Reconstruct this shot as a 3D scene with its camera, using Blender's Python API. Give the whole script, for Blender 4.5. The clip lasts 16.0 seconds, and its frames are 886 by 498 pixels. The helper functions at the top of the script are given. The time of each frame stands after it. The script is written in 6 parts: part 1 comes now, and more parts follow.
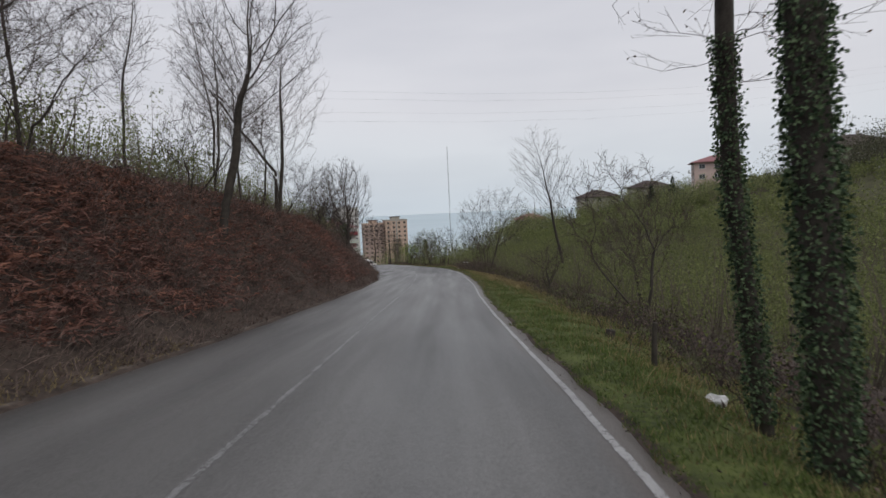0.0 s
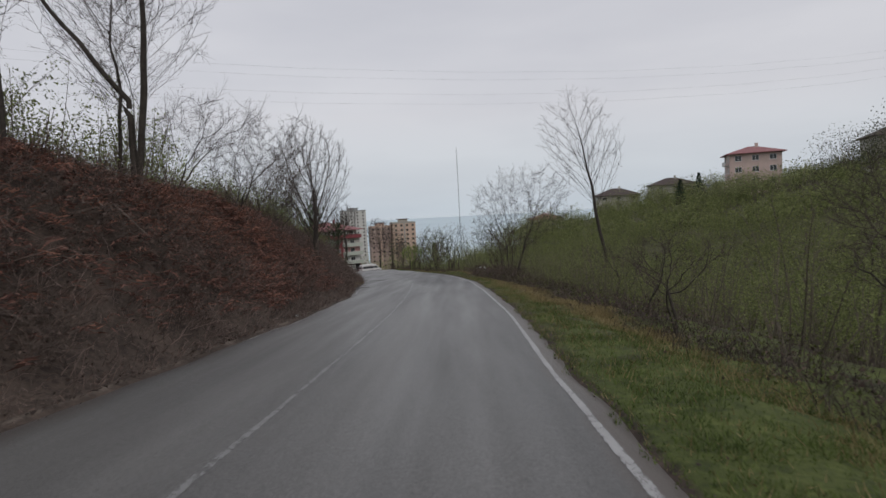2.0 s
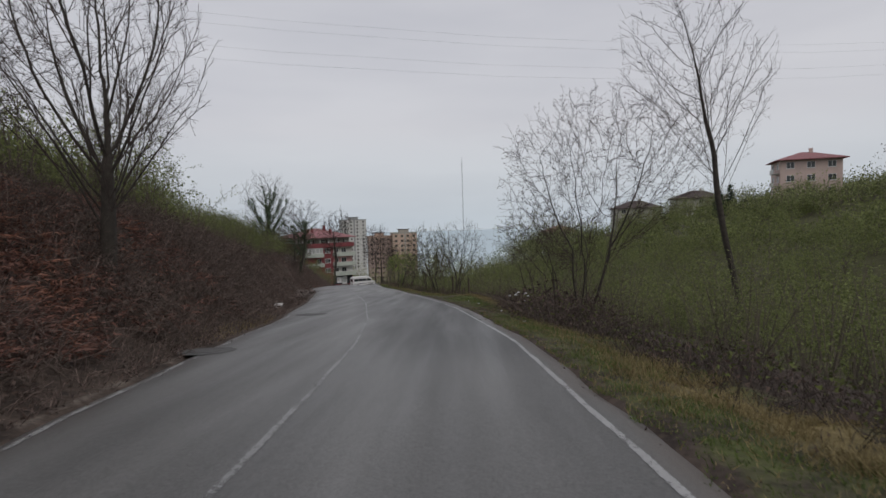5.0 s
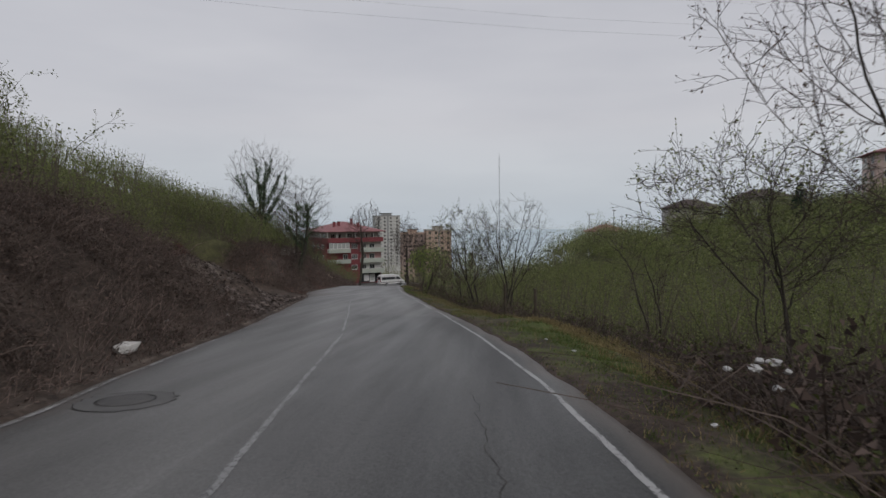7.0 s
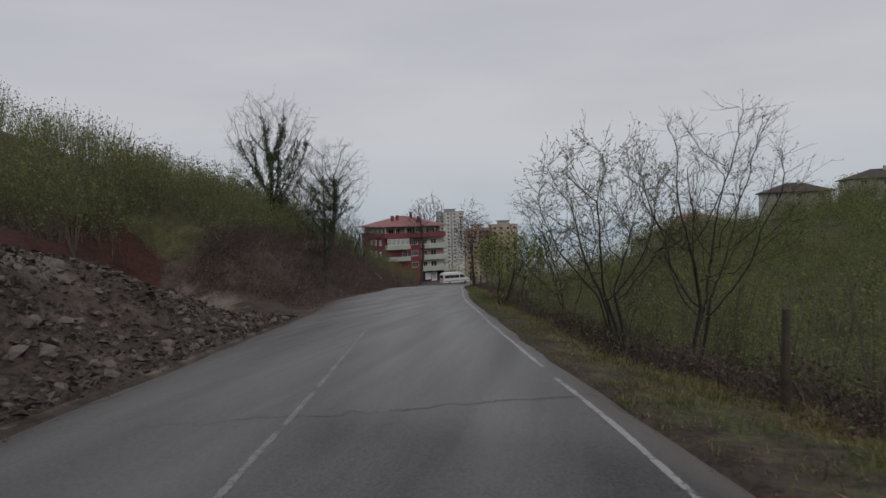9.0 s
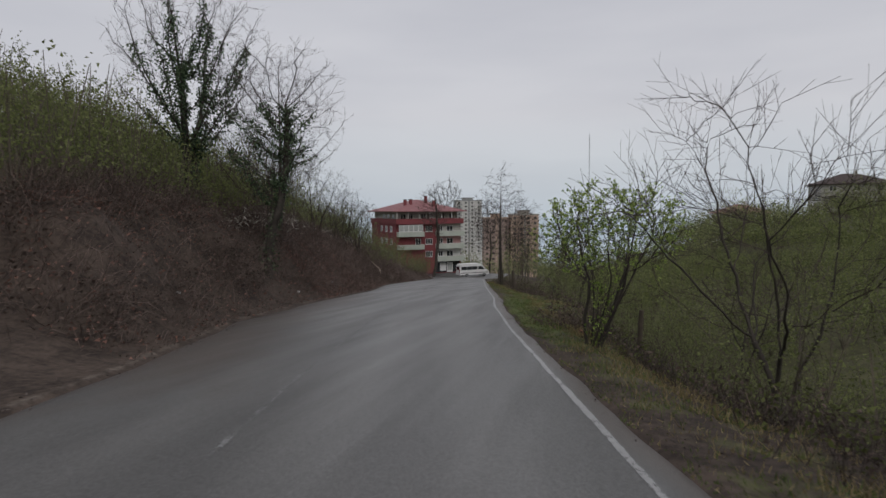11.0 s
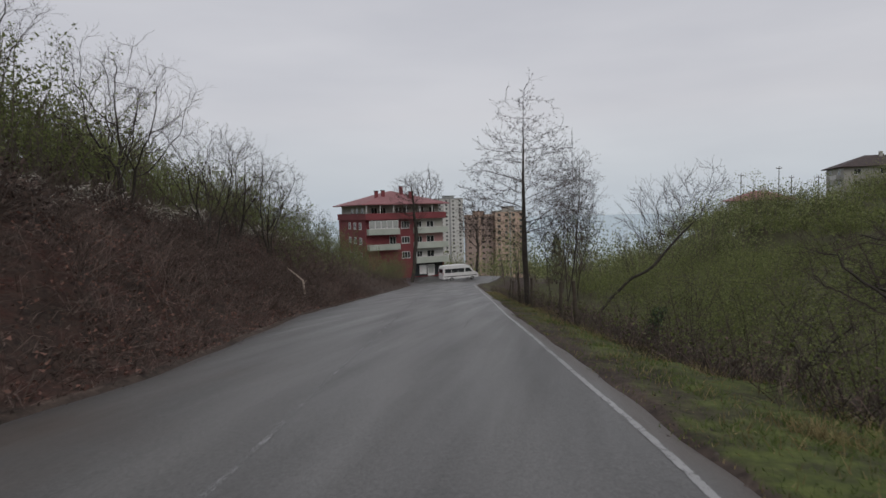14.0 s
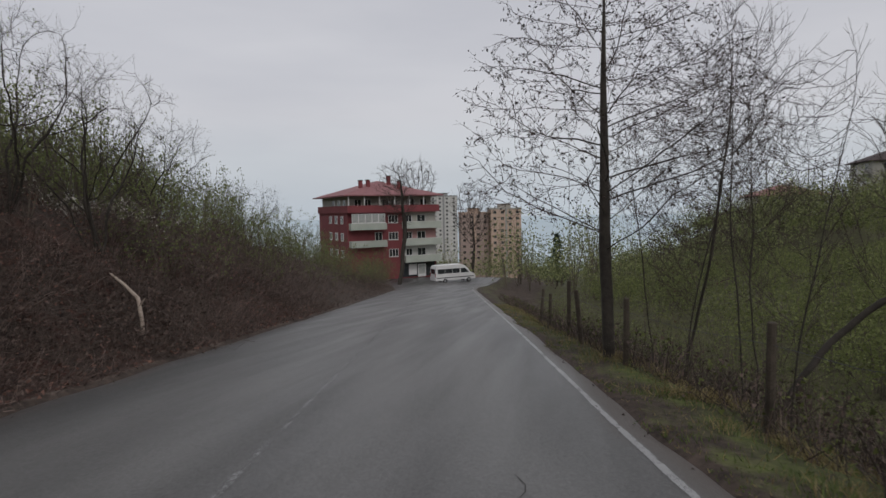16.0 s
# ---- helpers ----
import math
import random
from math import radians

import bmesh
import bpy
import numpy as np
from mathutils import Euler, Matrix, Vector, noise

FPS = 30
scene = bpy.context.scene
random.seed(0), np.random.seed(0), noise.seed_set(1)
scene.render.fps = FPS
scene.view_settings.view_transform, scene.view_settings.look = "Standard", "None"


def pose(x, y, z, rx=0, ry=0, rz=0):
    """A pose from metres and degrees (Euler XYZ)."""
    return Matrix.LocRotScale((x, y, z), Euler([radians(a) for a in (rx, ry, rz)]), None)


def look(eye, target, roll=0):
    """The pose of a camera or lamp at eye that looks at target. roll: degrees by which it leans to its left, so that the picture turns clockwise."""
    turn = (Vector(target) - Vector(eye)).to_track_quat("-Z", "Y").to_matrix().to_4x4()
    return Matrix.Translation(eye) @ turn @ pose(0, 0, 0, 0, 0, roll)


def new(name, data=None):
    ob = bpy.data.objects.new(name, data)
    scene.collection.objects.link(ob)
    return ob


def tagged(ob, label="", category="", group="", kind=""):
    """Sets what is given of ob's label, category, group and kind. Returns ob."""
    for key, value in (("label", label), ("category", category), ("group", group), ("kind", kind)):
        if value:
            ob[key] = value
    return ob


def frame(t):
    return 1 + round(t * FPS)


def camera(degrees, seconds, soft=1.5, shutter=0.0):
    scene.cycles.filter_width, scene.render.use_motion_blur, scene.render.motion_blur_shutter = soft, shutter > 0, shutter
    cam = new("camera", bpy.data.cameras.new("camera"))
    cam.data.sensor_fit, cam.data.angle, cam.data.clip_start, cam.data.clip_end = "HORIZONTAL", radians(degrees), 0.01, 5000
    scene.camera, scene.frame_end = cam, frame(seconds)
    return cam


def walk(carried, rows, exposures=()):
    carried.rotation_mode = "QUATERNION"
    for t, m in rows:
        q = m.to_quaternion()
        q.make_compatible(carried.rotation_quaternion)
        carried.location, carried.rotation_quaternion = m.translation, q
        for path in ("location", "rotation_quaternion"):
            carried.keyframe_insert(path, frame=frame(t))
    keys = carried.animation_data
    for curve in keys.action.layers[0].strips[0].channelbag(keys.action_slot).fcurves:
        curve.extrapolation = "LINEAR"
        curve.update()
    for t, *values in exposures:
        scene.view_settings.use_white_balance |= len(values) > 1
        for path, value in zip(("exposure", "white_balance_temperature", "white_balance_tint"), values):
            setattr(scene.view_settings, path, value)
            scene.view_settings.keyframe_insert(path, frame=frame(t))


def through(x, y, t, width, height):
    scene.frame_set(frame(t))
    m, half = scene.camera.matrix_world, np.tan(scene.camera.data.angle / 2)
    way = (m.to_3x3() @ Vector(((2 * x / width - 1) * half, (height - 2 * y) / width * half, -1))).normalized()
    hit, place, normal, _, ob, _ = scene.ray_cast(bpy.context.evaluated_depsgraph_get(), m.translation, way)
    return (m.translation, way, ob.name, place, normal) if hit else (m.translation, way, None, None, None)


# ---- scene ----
# the camera: behind the windscreen of a car that rolls downhill in its own lane
cam = camera(75.0, 16.0, soft=1.5, shutter=0.12)
PATH = [  # seconds, x, y, z, yaw, pitch, roll
    (0.0, 0.000, -0.000, -0.000, -0.00, -4.37, 2.68),
    (0.5, 0.031, 3.695, -0.339, -0.20, -3.82, 2.71),
    (1.0, 0.099, 7.156, -0.638, 0.16, -3.83, 3.03),
    (1.5, 0.098, 10.803, -0.996, 0.59, -3.32, 2.99),
    (2.0, 0.040, 14.412, -1.316, 0.96, -3.97, 3.12),
    (2.5, -0.009, 18.056, -1.597, 0.93, -3.95, 3.16),
    (3.0, -0.037, 21.580, -1.863, 1.17, -3.97, 2.55),
    (3.5, -0.075, 25.145, -2.167, 1.04, -3.61, 1.93),
    (6.0, -0.584, 42.042, -3.530, 2.15, -2.38, 0.79),
    (6.5, -0.797, 45.639, -3.762, 3.79, -2.31, 0.89),
    (7.0, -1.096, 49.116, -4.037, 4.78, -2.69, 0.43),
    (7.5, -1.470, 52.589, -4.303, 6.20, -2.94, 0.26),
    (8.0, -1.943, 56.152, -4.617, 7.87, -2.59, 1.41),
    (8.5, -2.544, 59.658, -4.915, 9.52, -2.38, 1.79),
    (9.0, -3.259, 63.112, -5.191, 11.10, -2.87, 1.65),
    (11.5, -6.857, 79.948, -6.533, 12.90, -4.17, 0.43),
    (12.0, -7.661, 83.280, -6.808, 13.02, -4.58, 1.37),
    (12.5, -8.418, 86.543, -7.114, 12.96, -4.65, 2.16),
    (13.0, -9.115, 89.811, -7.479, 11.91, -4.16, 1.74),
    (13.5, -9.772, 93.145, -7.757, 11.62, -3.77, 1.91),
    (14.0, -10.392, 96.554, -8.034, 10.82, -3.75, 1.52),
    (14.5, -11.018, 99.614, -8.251, 10.62, -4.53, 1.18),
    (15.0, -11.593, 102.843, -8.559, 9.99, -4.09, 0.61),
    (15.5, -12.138, 106.072, -8.842, 9.97, -3.93, 0.83),
    (16.0, -12.663, 109.060, -9.152, 10.19, -3.84, 1.13),
]
walk(cam, [(t, pose(x, y, z, 90 + pitch, roll, yaw)) for t, x, y, z, yaw, pitch, roll in PATH],
     exposures=[(0, 0.26), (0.6, 0.18), (1.5, 0.14), (3.5, 0.09), (6, 0.02), (9, -0.1), (11.5, 0.08), (12.5, 0.12), (14, 0.04), (16, 0.02)])

# ---- light: an overcast sky, brighter overhead, with a weak broad sun behind the cloud ----
world = bpy.data.worlds.new("overcast_sky")
scene.world = world
world.use_nodes = True
wn, wl = world.node_tree.nodes, world.node_tree.links
wn.clear()
w_out = wn.new("ShaderNodeOutputWorld")
w_bg = wn.new("ShaderNodeBackground")
w_sky = wn.new("ShaderNodeTexSky")
w_sky.sky_type, w_sky.sun_disc = "NISHITA", False
w_sky.sun_elevation, w_sky.sun_rotation = radians(42), radians(150)
w_sky.air_density, w_sky.dust_density = 1.0, 4.0
w_dim = wn.new("ShaderNodeVectorMath")
w_dim.operation = "SCALE"
w_dim.inputs["Scale"].default_value = 0.10
w_tc = wn.new("ShaderNodeTexCoord")
w_map = wn.new("ShaderNodeMapping")
w_map.inputs["Scale"].default_value = (1.0, 1.0, 4.5)
w_noise = wn.new("ShaderNodeTexNoise")
w_noise.inputs["Scale"].default_value, w_noise.inputs["Detail"].default_value = 1.6, 5.0
w_ramp = wn.new("ShaderNodeValToRGB")
w_ramp.color_ramp.elements[0].position, w_ramp.color_ramp.elements[0].color = 0.32, (0.53, 0.53, 0.57, 1)
w_ramp.color_ramp.elements[1].position, w_ramp.color_ramp.elements[1].color = 0.68, (0.63, 0.625, 0.655, 1)
# towards the horizon the cloud is thinner and a pale blue comes through
w_sep = wn.new("ShaderNodeSeparateXYZ")
w_hor = wn.new("ShaderNodeValToRGB")
w_hor.color_ramp.elements[0].position, w_hor.color_ramp.elements[0].color = 0.0, (0.92, 1.02, 1.06, 1)
w_hor.color_ramp.elements[1].position, w_hor.color_ramp.elements[1].color = 0.16, (1, 1, 1, 1)
w_mul = wn.new("ShaderNodeMix")
w_mul.data_type, w_mul.blend_type = "RGBA", "MULTIPLY"
w_mul.inputs["Factor"].default_value = 1.0
w_mix = wn.new("ShaderNodeMix")
w_mix.data_type = "RGBA"
w_mix.inputs["Factor"].default_value = 0.88
wl.new(w_tc.outputs["Generated"], w_map.inputs["Vector"])
wl.new(w_map.outputs["Vector"], w_noise.inputs["Vector"])
wl.new(w_noise.outputs["Fac"], w_ramp.inputs["Fac"])
wl.new(w_tc.outputs["Generated"], w_sep.inputs["Vector"])
wl.new(w_sep.outputs["Z"], w_hor.inputs["Fac"])
wl.new(w_ramp.outputs["Color"], w_mul.inputs[6])
wl.new(w_hor.outputs["Color"], w_mul.inputs[7])
wl.new(w_sky.outputs["Color"], w_dim.inputs[0])
wl.new(w_dim.outputs["Vector"], w_mix.inputs[6])
wl.new(w_mul.outputs[2], w_mix.inputs[7])
wl.new(w_mix.outputs[2], w_bg.inputs["Color"])
wl.new(w_bg.outputs["Background"], w_out.inputs["Surface"])
w_bg.inputs["Strength"].default_value = 1.0

sun = new("sun", bpy.data.lights.new("sun", "SUN"))
sun.data.energy, sun.data.angle, sun.data.color = 0.6, radians(25), (1.0, 0.97, 0.93)
sun.matrix_world = look((0, 0, 50), (0 - 25, 43, 0))

# ---- materials ----
def links_of(m):
    return m.node_tree.nodes, m.node_tree.links


def surface(name, dark, light, scale=2.0, fine=30.0, rough=0.9, bump=0.3, depth=0.02, metal=0.0, spec=0.3, island=0.0, per_object=0.0):
    """A procedural surface: broad stains from dark to light, fine grain, relief."""
    m = bpy.data.materials.new(name)
    m.use_nodes = True
    n, l = links_of(m)
    b = n["Principled BSDF"]
    b.inputs["Roughness"].default_value, b.inputs["Metallic"].default_value = rough, metal
    b.inputs["Specular IOR Level"].default_value = spec
    tc = n.new("ShaderNodeTexCoord")
    big = n.new("ShaderNodeTexNoise")
    big.inputs["Scale"].default_value, big.inputs["Detail"].default_value = scale, 5
    small = n.new("ShaderNodeTexNoise")
    small.inputs["Scale"].default_value, small.inputs["Detail"].default_value = fine, 4
    l.new(tc.outputs["Object"], big.inputs["Vector"])
    l.new(tc.outputs["Object"], small.inputs["Vector"])
    add = n.new("ShaderNodeMath")
    add.operation = "MULTIPLY_ADD"
    add.inputs[1].default_value, add.inputs[2].default_value = 0.45, 0.0
    l.new(small.outputs["Fac"], add.inputs[0])
    tot = n.new("ShaderNodeMath")
    tot.operation = "MULTIPLY_ADD"
    tot.inputs[1].default_value = 0.55
    l.new(big.outputs["Fac"], tot.inputs[0])
    l.new(add.outputs[0], tot.inputs[2])
    value = tot.outputs[0]
    for amount, node, socket in ((island, "ShaderNodeNewGeometry", "Random Per Island"), (per_object, "ShaderNodeObjectInfo", "Random")):
        if amount:
            src = n.new(node)
            off = n.new("ShaderNodeMath")
            off.operation = "SUBTRACT"
            off.inputs[1].default_value = 0.5
            l.new(src.outputs[socket], off.inputs[0])
            mul = n.new("ShaderNodeMath")
            mul.operation = "MULTIPLY_ADD"
            mul.inputs[1].default_value = amount
            l.new(off.outputs[0], mul.inputs[0])
            l.new(value, mul.inputs[2])
            value = mul.outputs[0]
    ramp = n.new("ShaderNodeValToRGB")
    ramp.color_ramp.elements[0].position, ramp.color_ramp.elements[0].color = 0.32, (*dark, 1)
    ramp.color_ramp.elements[1].position, ramp.color_ramp.elements[1].color = 0.68, (*light, 1)
    l.new(value, ramp.inputs["Fac"])
    l.new(ramp.outputs["Color"], b.inputs["Base Color"])
    if bump:
        bp = n.new("ShaderNodeBump")
        bp.inputs["Strength"].default_value, bp.inputs["Distance"].default_value = bump, depth
        l.new(tot.outputs[0], bp.inputs["Height"])
        l.new(bp.outputs["Normal"], b.inputs["Normal"])
    return m


def leafy(name, dark, light, island=1.0, through=0.25):
    """Thin leaves: colour varies from piece to piece, some light comes through."""
    m = surface(name, dark, light, scale=0.35, fine=3.0, rough=0.75, bump=0, spec=0.2, island=island)
    n, l = links_of(m)
    b = n["Principled BSDF"]
    tr = n.new("ShaderNodeBsdfTranslucent")
    mix = n.new("ShaderNodeMixShader")
    mix.inputs["Fac"].default_value = through
    out = n["Material Output"]
    l.new(b.inputs["Base Color"].links[0].from_socket, tr.inputs["Color"])
    l.new(b.outputs["BSDF"], mix.inputs[1])
    l.new(tr.outputs["BSDF"], mix.inputs[2])
    l.new(mix.outputs["Shader"], out.inputs["Surface"])
    return m


BARK = surface("bark", (0.025, 0.022, 0.019), (0.075, 0.065, 0.055), 6, 60, bump=0.8, depth=0.01)
TWIG = surface("twig", (0.035, 0.028, 0.025), (0.085, 0.066, 0.058), 2, 20, bump=0)
HAZEL_STEM = surface("hazel_stem", (0.07, 0.06, 0.048), (0.17, 0.146, 0.112), 2, 20, bump=0)
RIDGE_LEAF = leafy("ridge_leaf", (0.05, 0.055, 0.035), (0.12, 0.125, 0.075))
HAZEL_LEAF = leafy("hazel_leaf", (0.065, 0.078, 0.026), (0.135, 0.155, 0.05))
HILL_LEAF = leafy("hill_leaf", (0.108, 0.126, 0.05), (0.225, 0.256, 0.10), through=0.42, island=0.45)
FRESH_LEAF = leafy("fresh_leaf", (0.17, 0.26, 0.05), (0.36, 0.46, 0.12), through=0.45)
BUD_LEAF = leafy("bud_leaf", (0.13, 0.15, 0.065), (0.28, 0.31, 0.14), through=0.4)
DRY_LEAF = leafy("dry_leaf", (0.07, 0.045, 0.03), (0.16, 0.11, 0.075))
DARK_CONE = leafy("alder_cone", (0.022, 0.017, 0.014), (0.06, 0.045, 0.035), through=0.05)
IVY = leafy("ivy_leaf", (0.028, 0.048, 0.026), (0.10, 0.145, 0.075), through=0.1)
BRAMBLE = leafy("bramble", (0.05, 0.037, 0.033), (0.16, 0.118, 0.10))
GRASS = leafy("grass_blade", (0.055, 0.085, 0.024), (0.135, 0.18, 0.052), island=0.6)
STRAW = leafy("straw", (0.16, 0.125, 0.06), (0.33, 0.27, 0.14))
CONIFER = leafy("conifer_needles", (0.012, 0.03, 0.016), (0.035, 0.06, 0.035), through=0.05)
STONE = surface("stone", (0.048, 0.038, 0.034), (0.165, 0.135, 0.122), 3, 25, bump=0.6, island=0.5, per_object=0.3)
WHITE_STONE = surface("white_stone", (0.33, 0.32, 0.31), (0.6, 0.59, 0.57), 5, 40, bump=0.6)
POST_WOOD = surface("post_wood", (0.03, 0.025, 0.02), (0.11, 0.09, 0.07), 4, 50, bump=0.8, depth=0.01)
WIRE = surface("wire", (0.05, 0.05, 0.055), (0.10, 0.10, 0.11), 3, 20, rough=0.6, bump=0)

# ---- the lie of the land ----
def table(rows):
    a = np.array(rows, float)
    return lambda v, k=1: np.interp(v, a[:, 0], a[:, k])


# along the road (y): centre line, white line at the verge, foot of the bank, height of the tarmac
road_plan = table([(-60, -2.0, 1.3, -5.9), (6, -2.0, 1.33, -5.55), (16, -2.06, 1.24, -5.1), (22, -1.97, 1.24, -4.9), (28, -1.9, 1.36, -4.7), (31, -1.88, 1.36, -4.62),
                   (40, -2.1, 1.18, -4.75), (47, -2.45, 0.87, -5.6), (53, -3.13, 0.15, -6.15), (57.4, -3.86, -0.38, -6.9), (63, -4.78, -1.38, -7.8), (69, -6.15, -2.72, -9.0),
                   (79, -8.5, -5.15, -11.1), (84, -9.75, -6.2, -12.4), (90, -11.1, -7.5, -14.6), (97, -12.3, -8.86, -15.7), (101, -12.9, -9.42, -16.0), (104, -13.45, -9.98, -16.2),
                   (109, -14.35, -10.87, -17.4), (115, -15.45, -11.9, -19.0), (126, -17.5, -13.65, -20.8), (142, -20.4, -16.2, -23.7),
                   (167, -24.8, -20.2, -28.2), (176, -26.0, -21.0, -31), (185, -27.3, -21.2, -34), (196, -28.5, -21.0, -40), (207, -29.5, -20.5, -44), (300, -29.5, -20.5, -44)])
road_height = table([(-60, 4.0), (0, -1.60), (7.2, -2.24), (14.4, -2.90), (25, -3.77), (42, -5.13), (49, -5.65), (56, -6.22), (63, -6.80), (72, -7.52),
                     (80, -8.13), (90, -9.06), (96.5, -9.62), (103, -10.18), (109, -10.77), (125, -12.5), (150, -15.35), (176, -18.2), (190, -19.85), (198, -20.4), (208, -20.7),
                     (300, -33), (450, -49), (700, -70), (900, -79), (5000, -95)])
# the bank on the hill side: height, width, slope above it
bank = table([(-60, 4.2, 3.9, 0.12), (15, 4.1, 3.9, 0.12), (35, 3.8, 4.0, 0.14), (50, 3.3, 4.4, 0.19), (60, 3.1, 4.4, 0.25), (66, 2.9, 4.2, 0.26), (83, 2.3, 4.0, 0.26), (87, 2.5, 2.6, 0.34),
              (92, 2.7, 2.6, 0.40), (100, 2.8, 3.0, 0.38), (106, 3.0, 4.2, 0.36), (112, 3.1, 4.6, 0.37), (124, 3.1, 4.8, 0.34), (136, 2.9, 5, 0.26), (160, 1.7, 5, 0.10), (176, 0.3, 5, 0.02), (200, 0, 5, 0.0), (5000, 0, 5, 0.0)])
verge = table([(-60, 1.6), (5, 1.6), (10, 2.0), (20, 2.3), (26, 2.5), (34, 1.8), (48, 1.5), (56, 2.0), (63, 3.2), (68, 2.6), (75, 1.3), (95, 1.6), (101, 2.6), (112, 2.0), (130, 1.0), (5000, 1.0)])


# how much red bracken stands on the bank
russet = table([(-9, 0.7), (15, 0.75), (19, 0.5), (29, 0.5), (33, 0.95), (44, 0.9), (49, 0.3), (60, 0.1)])
# how green the verge is
lush = table([(-60, 1), (20, 1), (26, 0.65), (34, 0.5), (48, 0.42), (57, 0.5), (60, 0.9), (65, 1), (68, 0.55), (71, 0.25), (86, 0.25), (93, 0.9), (99, 1), (103, 0.45), (107, 0.35), (130, 0.35), (5000, 0.3)])


def rug(x, y, scale, seed=0.0):
    return noise.noise((x / scale + seed, y / scale - seed, seed * 1.7))


def smooth(a, b, v):
    t = min(1.0, max(0.0, (v - a) / (b - a)))
    return t * t * (3 - 2 * t)


def left_edge(y):
    return float(road_plan(y, 3)) + 0.12 * rug(0, y, 1.7, 3.1)


shoulder = table([(-60, 0.26), (22, 0.27), (34, 0.36), (56, 0.42), (64, 0.5), (72, 0.36), (95, 0.3), (101, 0.36), (5000, 0.36)])


def right_edge(y):
    return float(road_plan(y, 2)) + float(shoulder(y)) + 0.10 * rug(5, y, 1.3, 7.7)


def hill(x, y):
    """The far side of the valley: rises towards the houses."""
    z = -5.4 + 0.2 * (x - 48) - 0.035 * (y - 90) - 0.05 * max(0.0, x - 100)
    return z - 0.10 * max(0.0, y - 275)


def left_profile(d, y):
    hb, wb, s = float(bank(y, 1)), float(bank(y, 2)), float(bank(y, 3))
    z = hb * smooth(0.25, wb + 0.6, d) + s * max(0.0, d - wb) * (1 if d < 30 else (30 / d) ** 0.5)
    # the digging: a heap of rubble, a track behind it and a cut into red earth
    k = smooth(66.2, 69.6, y) * (1 - smooth(82.5, 87, y))
    if k > 0:
        heap = 1.25 * smooth(0.6, 3.6, d) - 0.7 * smooth(3.9, 5.2, d)
        heap *= 1 - smooth(74, 81, y)
        dug = heap + (0.25 + 0.5 * (1 - smooth(74, 78, y))) * smooth(0.3, 4.5, d) + 2.3 * smooth(7.3, 8.9, d) + 0.28 * max(0.0, d - 8.9)
        z = z * (1 - k) + dug * k
    return z


def right_profile(x, d, y):
    v = float(verge(y))
    base = float(road_height(y))
    near = base - 0.04 * d - 0.25 * smooth(v * 0.5, v + 0.4, d)
    low = hill(x, y)
    if y > 85:
        low = min(low, base - 0.5 - 1.3 * smooth(86, 92, y) + 0.15 * max(0.0, d - 14)) if d < 45 else low
    far = near + (low - near) * smooth(v - 0.1, v + 8 + 14 * (1 - smooth(78, 88, y)), d)
    k = smooth(280, 420, y)
    return far * (1 - k) + min(far, base + 6) * k


def ground_z(x, y):
    le, re = left_edge(y), right_edge(y)
    base = float(road_height(y))
    if x < le:
        d = le - x
        z = base + left_profile(d, y)
        k = smooth(0.3, 2.5, d)
    elif x > re:
        d = x - re
        z = right_profile(x, d, y)
        k = smooth(0.3, 2.5, d)
    else:
        return base - 0.10
    z += k * (0.16 * rug(x, y, 0.9) + 0.30 * rug(x, y, 3.1, 2.2))
    if x < le and d < 14:
        z += (0.38 + 0.22 * smooth(84, 90, y)) * k * rug(x, y, 1.7, 6.1) * (1 - smooth(8, 14, d))
    if abs(d) > 25:
        z += 1.2 * rug(x, y, 28, 5.5) * smooth(25, 60, d)
    return z - 0.03 * (1 - k)


def mesh_of(name, verts, faces, materials, smooth_shade=False, index=None):
    me = bpy.data.meshes.new(name)
    me.from_pydata([tuple(v) for v in verts], [], [tuple(f) for f in faces])
    for m in materials:
        me.materials.append(m)
    if index is not None:
        me.polygons.foreach_set("material_index", list(index))
    if smooth_shade:
        me.polygons.foreach_set("use_smooth", [True] * len(me.polygons))
    me.update()
    return me


def add_factor(me, name, values):
    at = me.attributes.new(name, "FLOAT", "POINT")
    at.data.foreach_set("value", [float(v) for v in values])


